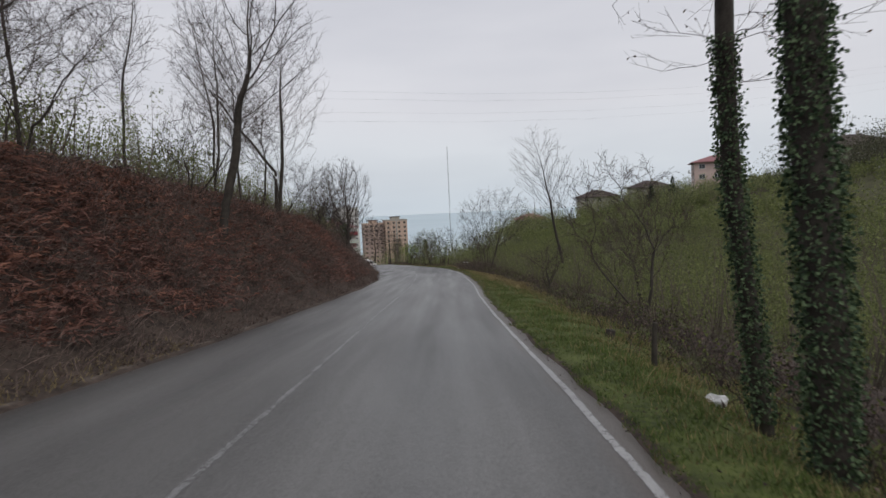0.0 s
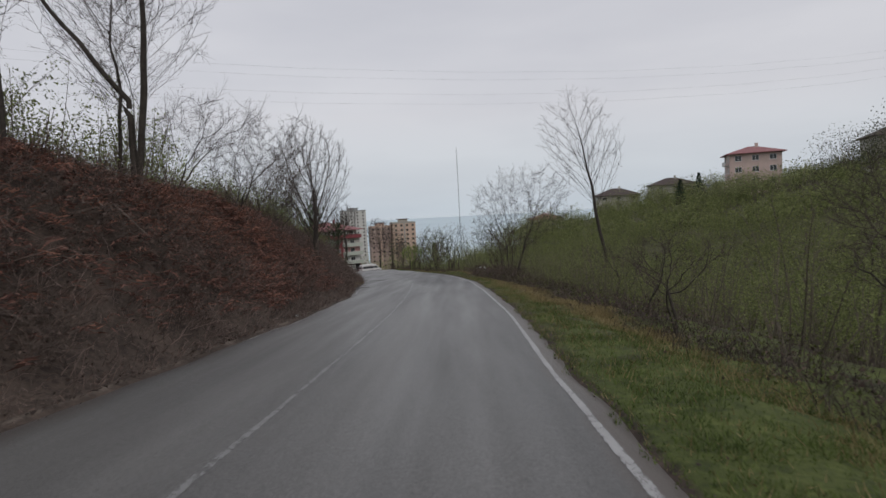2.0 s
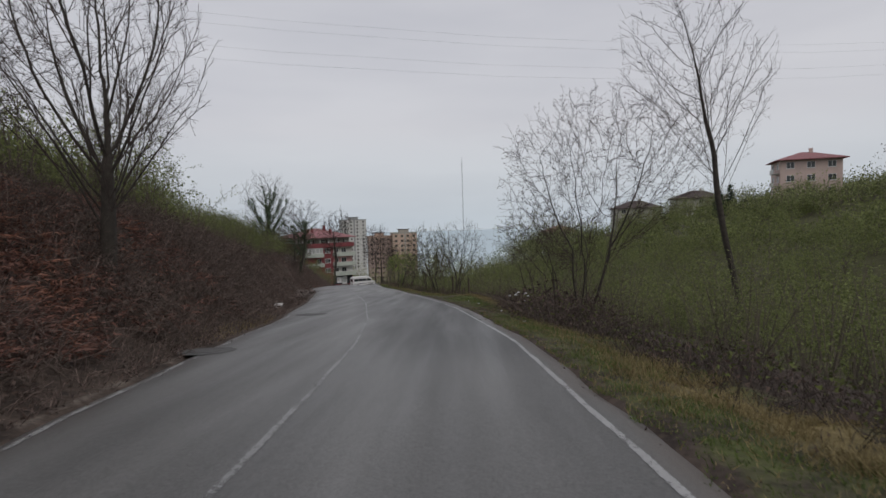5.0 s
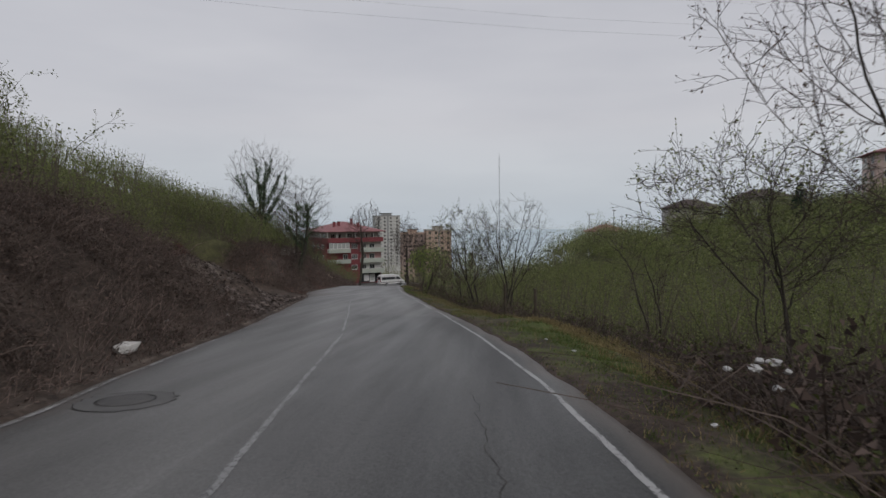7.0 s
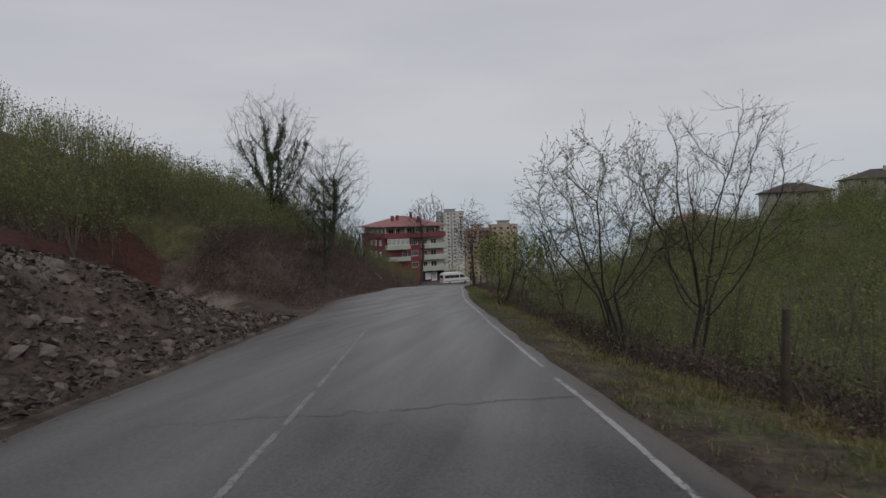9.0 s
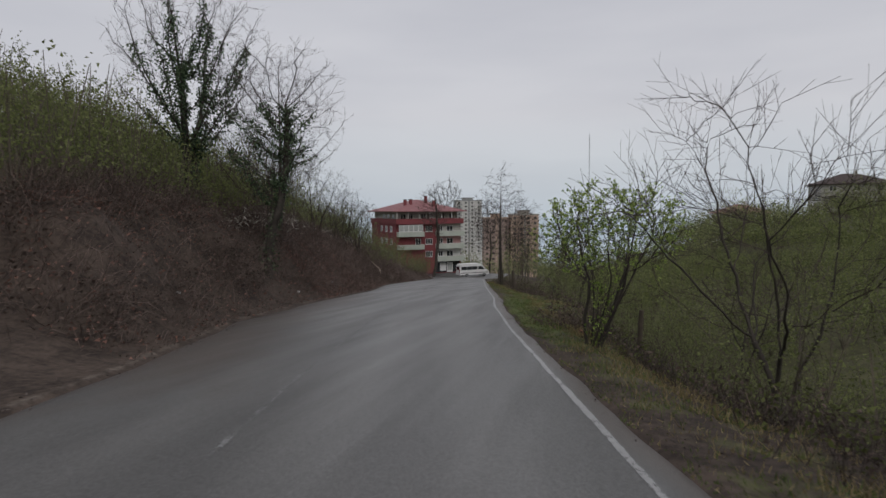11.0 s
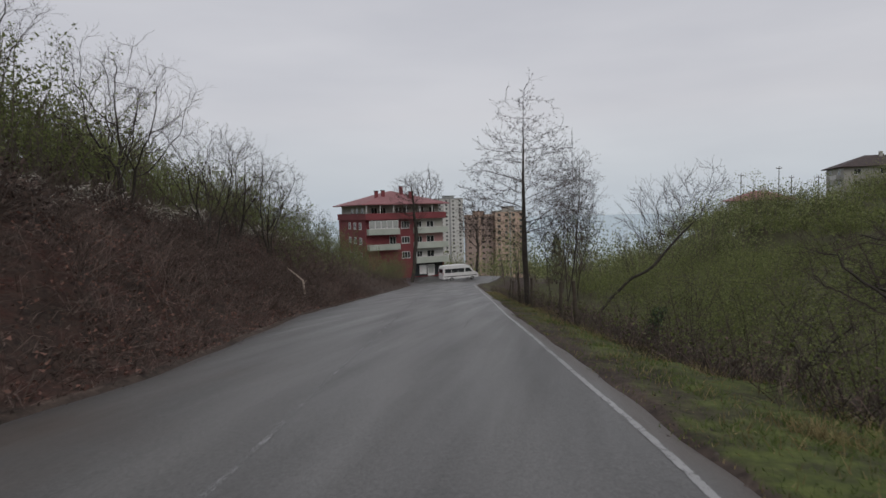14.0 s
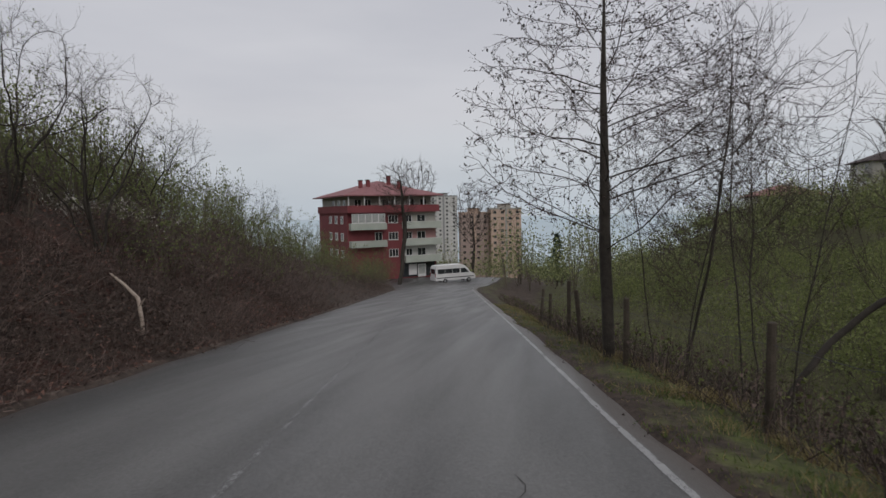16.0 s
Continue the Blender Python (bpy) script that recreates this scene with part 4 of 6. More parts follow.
def grow_tree(seed, height, radius, width, base=0.3, shape="egg", lean=(0, 0), stems=1, fork=0.3, points=420, wander=0.05, rise=0.25, sprays=1.0, spray=0.45,
              leaf=0.0, leaf_size=0.05, twig_r=0.006, droop=0.0, ivy=0.0, ivy_n=0, leader=0.0, taper=0.66, ivy_leaf=1.0, sweep=0.5):
    """A tree whose branches reach for scattered places of its crown; thickness grows from twigs to trunk.
    Returns trunk, crown, leaves and ivy."""
    rng = random.Random(seed)
    wood, crown, leaves, green = Growth(), Growth(), Growth(), Growth()
    step = max(0.09, height / 62)
    top = Vector((lean[0] * height, lean[1] * height, 0))
    goal = inside(rng, shape, points)
    goal = np.stack([goal[:, 0] * width, goal[:, 1] * width, height * (base + (1 - base) * goal[:, 2])], 1)
    # branches sweep upward with their distance from the trunk
    goal[:, 2] = np.maximum(goal[:, 2] - sweep * np.hypot(goal[:, 0], goal[:, 1]), 0.55 * base * height)
    goal[:, 0] += top.x * goal[:, 2] / height
    goal[:, 1] += top.y * goal[:, 2] / height
    pos, par = [Vector((0, 0, -0.4))], [-1]
    for s in range(stems):
        a = 6.283 * (s + rng.random() * 0.7) / stems
        out = Vector((math.cos(a), math.sin(a), 0)) * (fork * rng.uniform(0.5, 1.0) if stems > 1 else 0.0)
        d = (Vector((lean[0], lean[1], 1)) + out).normalized()
        k, p = 0, pos[0]
        reach = height * (leader if leader and s == 0 else base * rng.uniform(0.8, 1.1) * (1.25 if stems == 1 else 1.0))
        for _ in range(max(2, int((reach + 0.4) / step))):
            d = (swerve(rng, d, wander) + Vector((lean[0], lean[1], 1)) * 0.08).normalized()
            p = p + d * step
            pos.append(p)
            par.append(k)
            k = len(pos) - 1
    arr = np.array([tuple(p) for p in pos])
    dist = np.linalg.norm(goal[:, None] - arr[None], axis=2)
    near, far = dist.argmin(1), dist.min(1)
    alive = np.ones(len(goal), bool)
    bias = np.array((0, 0, rise - droop))
    for _ in range(90):
        act = alive & (far < height * 0.75)
        if not act.any():
            break
        fresh = []
        for k in np.unique(near[act]):
            g = goal[act & (near == k)] - np.array(pos[k])
            d = (g / np.linalg.norm(g, axis=1)[:, None]).mean(0) + bias * 0.35
            d += np.array((rng.gauss(0, 1), rng.gauss(0, 1), rng.gauss(0, 1))) * (0.07 + wander)
            n = np.linalg.norm(d)
            if n < 1e-3:
                continue
            pos.append(pos[k] + Vector(d / n) * step)
            par.append(int(k))
            fresh.append(len(pos) - 1)
        if not fresh:
            break
        new_d = np.linalg.norm(goal[:, None] - np.array([tuple(pos[k]) for k in fresh])[None], axis=2)
        m, a = new_d.min(1), new_d.argmin(1)
        better = m < far
        far[better] = m[better]
        near[better] = np.array(fresh)[a[better]]
        alive &= far > step * 1.7
    n = len(pos)
    for k in range(1, n):
        p = pos[k]
        up = sweep * math.hypot(p.x - lean[0] * p.z, p.y - lean[1] * p.z)
        pos[k] = Vector((p.x + lean[0] * up, p.y + lean[1] * up, p.z + up))
    kids = [[] for _ in range(n)]
    for k in range(1, n):
        kids[par[k]].append(k)
    weight = [0.0] * n
    for k in range(n - 1, -1, -1):
        weight[k] = sum(weight[c] for c in kids[k]) if kids[k] else 1.0
    total = weight[0]
    rad = [max(twig_r, radius * (w / total) ** taper) for w in weight]
    if leader:
        k = 0
        while kids[k] and pos[k].z < height * leader:
            k = max(kids[k], key=lambda c: pos[c].z if c < len(arr) else -1)
            rad[k] = max(rad[k], radius * max(0.02, 1 - pos[k].z / (height * 1.03)) ** 1.25)
    rad[0] *= 1.3
    # chains from every fork to the next
    queue = [(0, c) for c in kids[0]]
    while queue:
        a, b = queue.pop()
        chain = [a, b]
        while True:
            nxt = sorted(kids[chain[-1]], key=lambda c: -weight[c])
            queue.extend((chain[-1], c) for c in nxt[1:])
            if not nxt:
                break
            chain.append(nxt[0])
        if len(chain) > 5:
            chain = [chain[0], *chain[1:-1:2], chain[-1]]
        r = [min(rad[k], rad[chain[1]] * 1.05) for k in chain]
        if a == 0:
            r[0] = rad[chain[1]] * 1.3
        r[-1] *= 0.5
        thick = r[0] > twig_r * 2.6
        (wood if thick else crown).tube([pos[k] for k in chain], r, 7 if r[0] > radius * 0.6 else 4 if thick else 3)
    # fine sprays on the thin wood, each with side twigs
    for k in range(1, n):
        if weight[k] > 9 or rng.random() > sprays:
            continue
        d = (pos[k] - pos[par[k]]).normalized()
        o = offshoot(rng, d, rng.uniform(0.3, 0.9))
        o = (o + Vector((0, 0, rise * 0.5 - droop))).normalized()
        length = spray * rng.uniform(0.5, 1.3)
        end = pos[k] + o * length
        crown.tube([pos[k], end], [twig_r * 0.75, twig_r * 0.4], 3)
        for q in range(2):
            root_p = pos[k].lerp(end, 0.25 + 0.35 * q + 0.2 * rng.random())
            tip = root_p + (offshoot(rng, o, rng.uniform(0.4, 0.9)) + Vector((0, 0, 0.15 - droop))).normalized() * length * rng.uniform(0.3, 0.6)
            crown.tube([root_p, tip], [twig_r * 0.55, twig_r * 0.3], 3)
            for _ in range(int(leaf * 0.6 + rng.random())):
                c = root_p.lerp(tip, rng.uniform(0.2, 1.0))
                w = swerve(rng, o * 0.5 - Vector((0, 0, droop)), 0.7)
                if leaf:
                    leaves.leaf(c, w, offshoot(rng, w, 1.57), leaf_size * rng.uniform(0.6, 1.4), leaf_size * 0.6 * rng.uniform(0.6, 1.3))
    if ivy_n:
        clad = [k for k in range(1, n) if rad[k] > radius * (0.08 if ivy_leaf > 1 else 0.22) and 0.025 * height < pos[k].z < ivy * height]
        for _ in range(ivy_n if clad else 0):
            k = rng.choice(clad)
            p = pos[par[k]].lerp(pos[k], rng.random())
            o = offshoot(rng, (pos[k] - pos[par[k]]).normalized(), 1.57)
            lump = noise.noise(p * (0.9 / max(0.6, ivy_leaf)) + Vector((seed % 50, 0, 0)))
            if lump < 0.0 and ivy_leaf > 1 and rng.random() < 0.55:
                continue
            c = p + o * (rad[k] + abs(rng.gauss(0.01, 0.07)) * ivy_leaf * (1 + (3.0 if ivy_leaf > 1 else 0.8) * max(0.0, lump)))
            w = (o * rng.uniform(0.2, 0.9) + Vector((rng.gauss(0, 0.5), rng.gauss(0, 0.5), -0.7))).normalized()
            green.leaf(c, w, offshoot(rng, w, 1.57), rng.uniform(0.05, 0.10) * ivy_leaf, rng.uniform(0.05, 0.09) * ivy_leaf)
    return wood, crown, leaves, green


def tree_thing(name, parts_, bark, twig, leaf_mat, at, label, category="tree", group="", turn=0.0):
    wood, crown, leaves, green = parts_
    root = tagged(new(name), label, category, group)
    for part_name, g, m in (("trunk", wood, bark), ("crown", crown, twig), ("leaves", leaves, leaf_mat), ("ivy", green, IVY)):
        if g.v:
            ob = new(part_name, g.mesh(part_name, m, part_name == "trunk"))
            ob.parent = root
    root.matrix_world = pose(*at, 0, 0, turn)
    return root


def stand(x, y, sink=0.05):
    return (x, y, ground_z(x, y) - sink)


def set_tree(name, x, y, label, bark=BARK, twig=TWIG, leaf_mat=BUD_LEAF, turn=0.0, group="", **how):
    return tree_thing(name, grow_tree(int(abs(x) * 131 + y * 17), **how), bark, twig, leaf_mat, stand(x, y), label, "tree", group, turn)


# trees on the bank
set_tree("leaning_tree", -7.75, 20.0, "slender bare tree leaning over the bracken bank", height=10.5, radius=0.15, width=2.6, base=0.34, lean=(0.2, 0.03), stems=1, points=420, wander=0.07, rise=0.5, sweep=0.8, leader=0.55)
set_tree("bare_tree", -8.7, 30.4, "tall bare tree with dense fine twigs on the bank", height=11.5, radius=0.105, width=3.0, base=0.22, shape="egg", stems=3, fork=0.15, points=900, rise=0.6, leader=0.7, sweep=0.75, wander=0.03)
set_tree("fan_shaped_tree", -8.1, 47.9, "bare fan-shaped tree with upswept branches on the bank", height=8.6, radius=0.17, width=2.4, base=0.26, shape="egg", stems=1, points=620, rise=0.75, wander=0.02, twig_r=0.008, sweep=1.2, taper=0.6)
for x, y, h, w in ((-10.5, 27.0, 9, 1.5), (-9.6, 24.5, 8.5, 1.4), (-10.8, 15.0, 8.5, 2.4), (-11.4, 21.0, 8.0, 1.5), (-9.2, 26.4, 7.0, 1.3), (-9.8, 31.5, 7.0, 1.4)):
    set_tree("slender_tree", x, y, "slender bare tree among shrubs on the bank", height=h, radius=0.052, width=w, base=0.4, shape="column", points=220, wander=0.05, rise=0.4, leader=0.85, sweep=1.0, group="slender trees on the bank")
for x, y, h, lean in ((-8.8, 37.0, 4.2, 0.3), (-9.6, 34.0, 3.8, 0.2), (-9.1, 40.5, 3.3, 0.3), (-9.4, 21.5, 3.8, 0.2), (-9.6, 13.0, 4.2, 0.1), (-9.0, 43.5, 3.2, 0.2), (-9.3, 10.0, 3.8, 0.2)):
    set_tree("crooked_tree", x, y, "crooked bare small tree with arching branches on the bank", height=h, radius=0.055, width=2.2, base=0.22, lean=(lean + 0.15, 0.1), stems=3, fork=0.7, points=110, wander=0.11, rise=-0.1, spray=0.6, group="crooked trees on the bank")
set_tree("budding_tree", -12.6, 55.5, "small budding tree leaning above the bank", height=5.2, radius=0.08, width=1.7, base=0.3, lean=(0.2, 0), stems=3, fork=0.4, points=240, leaf=1.0, leaf_size=0.045)
set_tree("ivy_clad_tree", -20.2, 96.0, "bare tree clad thickly in dark ivy", height=9.5, radius=0.22, width=2.9, base=0.28, stems=3, fork=0.25, points=500, ivy=0.85, ivy_n=13000, ivy_leaf=1.15, sweep=0.8, rise=0.3, spray=0.5)
set_tree("ivy_clad_tree", -17.0, 95.6, "leaning bare tree with ivy round its trunk and limbs", height=8.6, radius=0.16, width=2.6, base=0.32, lean=(0.06, 0.05), stems=1, leader=0.7, points=420, ivy=0.72, ivy_n=6800, ivy_leaf=1.02, wander=0.06, sweep=0.7)
set_tree("slim_tree", -18.5, 99.4, "slim straight bare tree on the bank", height=8.2, radius=0.085, width=2.0, base=0.36, shape="cone", points=300, rise=0.2, leader=0.94, wander=0.012, sweep=0.3)
for x, y, h in ((-22.3, 111, 5.0), (-25, 113.5, 4.6), (-24, 119.5, 4.6), (-26.8, 128, 4.4), (-22.2, 104.5, 5.0), (-30, 140, 4.0), (-24.4, 108, 5.6), (-22.7, 115.6, 5.0), (-23.5, 121.4, 4.8), (-20.6, 102.0, 4.8)):
    set_tree("wild_plum_tree", x, y, "bare crooked small tree with pale buds on the bank", height=h, radius=0.09, width=2.4, base=0.22, stems=4, fork=0.7, points=150, wander=0.08, rise=0.05, leaf=1.0, leaf_size=0.04, twig_r=0.0045, sweep=0.6, spray=0.5, sprays=0.7, group="small trees on the bank")

# trees on the valley side
set_tree("ivy_covered_tree", 2.92, 4.25, "thick tree trunk wholly covered in green ivy", height=11, radius=0.145, width=2.6, base=0.5, lean=(-0.028, 0.015), points=200, ivy=0.62, ivy_n=10000, ivy_leaf=0.5, wander=0.012, leaf=0.6, leaf_size=0.05)
set_tree("ivy_wrapped_tree", 3.22, 5.7, "slender leaning tree with ivy up its trunk", height=10, radius=0.09, ivy_leaf=0.45, width=2.1, base=0.36, shape="column", lean=(-0.05, 0.015), points=300, leader=0.9, ivy=0.42, ivy_n=4600, wander=0.03, sweep=0.0, rise=0.1, leaf=0.8, leaf_size=0.04, leaf_mat=DRY_LEAF, twig_r=0.004)
set_tree("tall_bare_tree", 13.2, 62.2, "tall thin bare tree rising out of the hazel slope", height=17.6, radius=0.14, width=3.6, base=0.5, shape="egg", lean=(-0.19, 0), points=420, leader=0.92, rise=0.7, twig_r=0.009, spray=0.6, wander=0.04, sweep=1.1)
set_tree("thin_bare_tree", 8.4, 24.0, "thin crooked bare tree beside the verge", height=4.6, radius=0.05, width=1.5, base=0.4, lean=(-0.22, 0), stems=2, fork=0.3, points=170, leaf=0.6, leaf_size=0.04, wander=0.09)
set_tree("crooked_tree", 5.9, 16.6, "crooked tree with arching branches and brown buds", leaf_mat=DRY_LEAF, height=5.0, radius=0.06, width=2.2, base=0.42, lean=(-0.18, 0.1), stems=2, fork=0.45, points=150, leaf=1.2, leaf_size=0.04, wander=0.12, rise=0.0)
for x, y, h, lean in ((6.2, 22.5, 2.5, 0.3), (5.4, 31.5, 2.6, 0.4), (5.0, 27.0, 2.6, -0.2), (6.4, 38.0, 2.9, 0.25), (5.2, 63.5, 3.6, 0.3), (3.9, 66.5, 3.8, -0.3)):
    set_tree("crooked_tree", x, y, "dark crooked bare trunk beside the verge", height=h, radius=0.045, width=1.4, base=0.45, lean=(lean, 0.0), stems=2, fork=0.5, points=50, wander=0.11, rise=0.3, sprays=0.5, spray=0.35, group="crooked trunks beside the verge")
set_tree("arching_tree", 4.0, 55.2, "many-stemmed budding tree with arching branches", height=8.6, radius=0.12, width=3.7, base=0.3, lean=(0.13, 0.0), stems=6, fork=0.5, points=640, leaf=1.4, leaf_size=0.045, leaf_mat=DRY_LEAF, wander=0.05, rise=-0.1, droop=0.12, sweep=0.7, taper=0.72)
set_tree("budding_tree", 3.7, 58.8, "leaning budding tree at the edge of the verge", height=4.4, radius=0.055, width=2.0, base=0.42, lean=(-0.12, 0.1), stems=4, fork=0.45, points=230, leaf=2.4, leaf_size=0.055, rise=0.0)
set_tree("budding_tree", -1.8, 77.1, "budding tree with pale green leaf buds by the fence", height=5.2, radius=0.09, width=2.1, base=0.25, lean=(-0.12, 0), stems=4, fork=0.5, points=250, leaf=3.0, leaf_size=0.055, rise=0.2)
set_tree("budding_tree", -0.5, 76.0, "bare grey tree among the hazels by the fence", height=5.8, radius=0.09, width=2.0, base=0.25, lean=(0.1, 0), stems=4, fork=0.4, points=230, leaf=0.8, leaf_size=0.045, rise=0.4, twig_r=0.0045)
set_tree("leafing_shrub", -5.75, 88.6, "tall shrub with fresh light-green leaves", leaf_mat=FRESH_LEAF, height=3.35, radius=0.105, width=1.5, base=0.40, lean=(0.16, 0.0), stems=9, fork=0.42, shape="egg", points=360, leaf=8.5, leaf_size=0.055, sweep=0.35, wander=0.07, rise=0.5, taper=0.75, spray=0.3)
set_tree("arching_bare_tree", -2.7, 86.4, "bare tree with long curved grey branches", height=6.2, radius=0.075, width=2.6, base=0.3, lean=(-0.18, 0.0), stems=3, fork=0.5, points=120, wander=0.1, spray=0.7, sprays=0.6)
set_tree("bare_tree", 1.0, 104.5, "bare forked tree standing in the hazel field", height=7.5, radius=0.09, width=1.9, base=0.35, lean=(0.2, 0), stems=2, fork=0.3, points=150, wander=0.09, rise=0.4)
set_tree("alder_tree", -11.5, 120.4, "tall alder hung with small dry cones by the verge", height=9.3, radius=0.115, width=3.1, base=0.30, shape="cone", points=760, leader=0.93, leaf=2.6, sweep=0.3, leaf_size=0.058, leaf_mat=DARK_CONE, wander=0.012, rise=0.2, twig_r=0.0055, spray=0.38, taper=0.62, droop=0.06)
set_tree("alder_tree", -10.0, 121.3, "young alder with drooping twigs and dry cones by the fence", height=7.2, radius=0.03, width=1.5, base=0.28, shape="column", lean=(0.05, 0), stems=2, fork=0.2, points=380, leader=0.9, leaf=0.8, leaf_size=0.045, leaf_mat=DRY_LEAF, rise=-0.1, droop=0.2, twig_r=0.005)
set_tree("leaning_dead_tree", -9.4, 119.0, "bare tree leaning far out over the hazel field", height=6.2, radius=0.055, width=1.9, base=0.5, lean=(0.72, 0.05), points=150, wander=0.09, sweep=0.2, leader=0.9)
set_tree("leaning_dead_tree", -5.6, 113.0, "dark bare trunk leaning out over the hazel field", height=3.4, radius=0.08, width=1.2, base=0.5, lean=(0.9, 0.05), points=70, wander=0.05, sweep=0.2)
set_tree("crooked_tree", -5.9, 105.2, "dark crooked tree with two arms spread sideways", height=3.2, radius=0.075, width=1.6, base=0.62, lean=(0.14, 0.0), stems=1, points=60, wander=0.1, rise=-0.2, sweep=0.0)
for x, y, h in ((-9.9, 117.8, 6.2), (-9.5, 118.6, 6.6), (-10.3, 119.8, 5.8), (-9.7, 116.8, 4.6), (-10.5, 121.6, 6.0)):
    set_tree("sapling", x, y, "thin bare sapling in a small cluster by the fence", height=h, radius=0.013, width=0.9, base=0.3, shape="column", points=90, rise=0.8, twig_r=0.004, spray=0.35, sweep=1.2, leader=0.9, group="saplings by the fence")
set_tree("street_tree", -34.3, 191.5, "bare tree in front of the red apartment house", height=18.5, radius=0.32, width=3.2, base=0.45, points=420, rise=0.5, twig_r=0.016, spray=1.1, leader=0.85)
set_tree("street_tree", -42.5, 240, "wide bare tree behind the red apartment house", height=28, radius=0.4, width=6.5, base=0.35, shape="fan", stems=3, fork=0.3, points=360, rise=0.5, twig_r=0.03, spray=1.4)
set_tree("street_tree", -28.5, 232, "bare tree below the apartment towers", height=21, radius=0.32, width=5.0, base=0.35, stems=2, fork=0.2, points=340, rise=0.4, twig_r=0.028, spray=1.3)


def conifer(x, y, h, label):
    rng = random.Random(int(x * 7 + y))
    wood, needles = Growth(), Growth()
    wood.tube([Vector((0, 0, -0.3)), Vector((0, 0, h * 0.5)), Vector((0, 0, h))], [h * 0.02, h * 0.012, 0.02], 6)
    for i in range(150):
        u = (i + rng.random()) / 150
        z = h * (0.12 + 0.86 * u)
        a = rng.uniform(0, 6.28)
        length = h * 0.26 * (1.05 - u) * rng.uniform(0.7, 1.2)
        out = Vector((math.cos(a), math.sin(a), -0.15))
        for k in range(9):
            p = Vector((0, 0, z)) + out * (length * (k + 1) / 9)
            w = swerve(rng, out, 0.6)
            needles.leaf(p, w, offshoot(rng, w, 1.57), h * 0.045, h * 0.025)
    root = tagged(new("spruce_tree"), label, "tree")
    for nm, g, m in (("trunk", wood, BARK), ("crown", needles, CONIFER)):
        new(nm, g.mesh(nm, m)).parent = root
    root.matrix_world = pose(*stand(x, y))
    return root


conifer(-9.7, 292, 17, "dark green spruce standing below the road")
conifer(92, 232, 9, "dark green conifer beside the hillside houses")
conifer(64, 178, 8, "dark narrow conifer beside the hillside house")


# ---- hazel shrubs ----
def grow_hazel(seed, height, stems, twigs, leaf, size, sides=3, whole=False, bare=0.30):
    """Many thin stems that arch outward into a rounded crown of fine twigs and young leaves."""
    rng = random.Random(seed)
    wood, leaves = Growth(), Growth()
    put = leaves.leaf if whole else leaves.leaflet
    for s in range(stems):
        a = 2 * math.pi * (s + rng.random()) / stems
        out = Vector((math.cos(a), math.sin(a), 0))
        spread = rng.uniform(0.05, 0.5)
        h = height * rng.uniform(0.75, 1.1) * (1.05 - 0.3 * spread)
        pts = limb(rng, out * 0.2 + Vector((0, 0, -0.3)), out * spread + Vector((0, 0, 1)), h + 0.3, 5, 0.08, -0.03 - 0.12 * spread)
        r = rng.uniform(0.010, 0.021)
        wood.tube(pts, [r, r * 0.85, r * 0.7, r * 0.5, r * 0.35, r * 0.15], sides)
        for j in range(twigs):
            u = bare + (0.99 - bare) * (j + rng.random()) / twigs
            p, e = along(pts, u)
            d = (offshoot(rng, e, rng.uniform(0.5, 1.3)) + Vector((0, 0, 0.15))).normalized()
            tp = limb(rng, p, d, h * rng.uniform(0.12, 0.30) * (1.25 - 0.6 * u), 1, 0.2, 0.0)
            wood.tube(tp, [0.005, 0.002], 3)
            for _ in range(leaf):
                c, o = along(tp, rng.uniform(0.15, 1.0))
                c = c + Vector((rng.gauss(0, 0.07), rng.gauss(0, 0.07), rng.gauss(0, 0.06)))
                w = swerve(rng, Vector((0, 0, -0.2)), 1.0)
                put(c, w, offshoot(rng, w, 1.57), size * rng.uniform(0.7, 1.4), size * 0.75 * rng.uniform(0.7, 1.3))
    return wood, leaves


def hazel_models(count, leaf_mat, stem_mat=HAZEL_STEM, **how):
    made = []
    for i in range(count):
        wood, leaves = grow_hazel(40 + i * 13 + int(how["height"] * 10), **how)
        made.append((wood.mesh("stem_clump", stem_mat), leaves.mesh("leaves", leaf_mat)))
    return made


def place_hazel(models, x, y, rng, label, group, grown=1.0):
    wood, leaves = models[rng.randrange(len(models))]
    root = tagged(new("hazel_shrub"), label, "shrub", group)
    for nm, me in (("stem_clump", wood), ("leaves", leaves)):
        new(nm, me).parent = root
    s = rng.uniform(0.85, 1.15) * grown
    root.matrix_world = Matrix.Translation(stand(x, y)) @ Matrix.Rotation(rng.uniform(0, 6.28), 4, "Z") @ Matrix.Diagonal((s, s, s * rng.uniform(0.9, 1.1), 1))


NEAR_HAZEL = hazel_models(6, HILL_LEAF, height=2.8, stems=9, twigs=8, leaf=8, size=0.05, whole=True)
hz = random.Random(77)
# on the valley side: rows of hazels from the foot of the verge outward
for y in np.arange(-2, 150, 3.0):
    for d0 in (3.6, 6.0, 9.0):
        y1 = y + hz.uniform(-1.2, 1.2)
        d = d0 + float(verge(y1)) - 1.2 + hz.uniform(-1.0, 1.0)
        open_field = 91 < y1 < 121
        if (open_field and (d0 < 13 or hz.random() < 0.6)) or (y1 > 112 and (d0 > 11 or hz.random() < 0.6)) or (y1 < 30 and hz.random() < (0.75 if d0 < 5 else 0.4)) or hz.random() < 0.25:
            continue
        place_hazel(NEAR_HAZEL, right_edge(y1) + d, y1, hz, "many-stemmed hazel shrub with olive-green young leaves", "hazel orchard on the slope", 0.75 if y1 > 90 else 1.0)
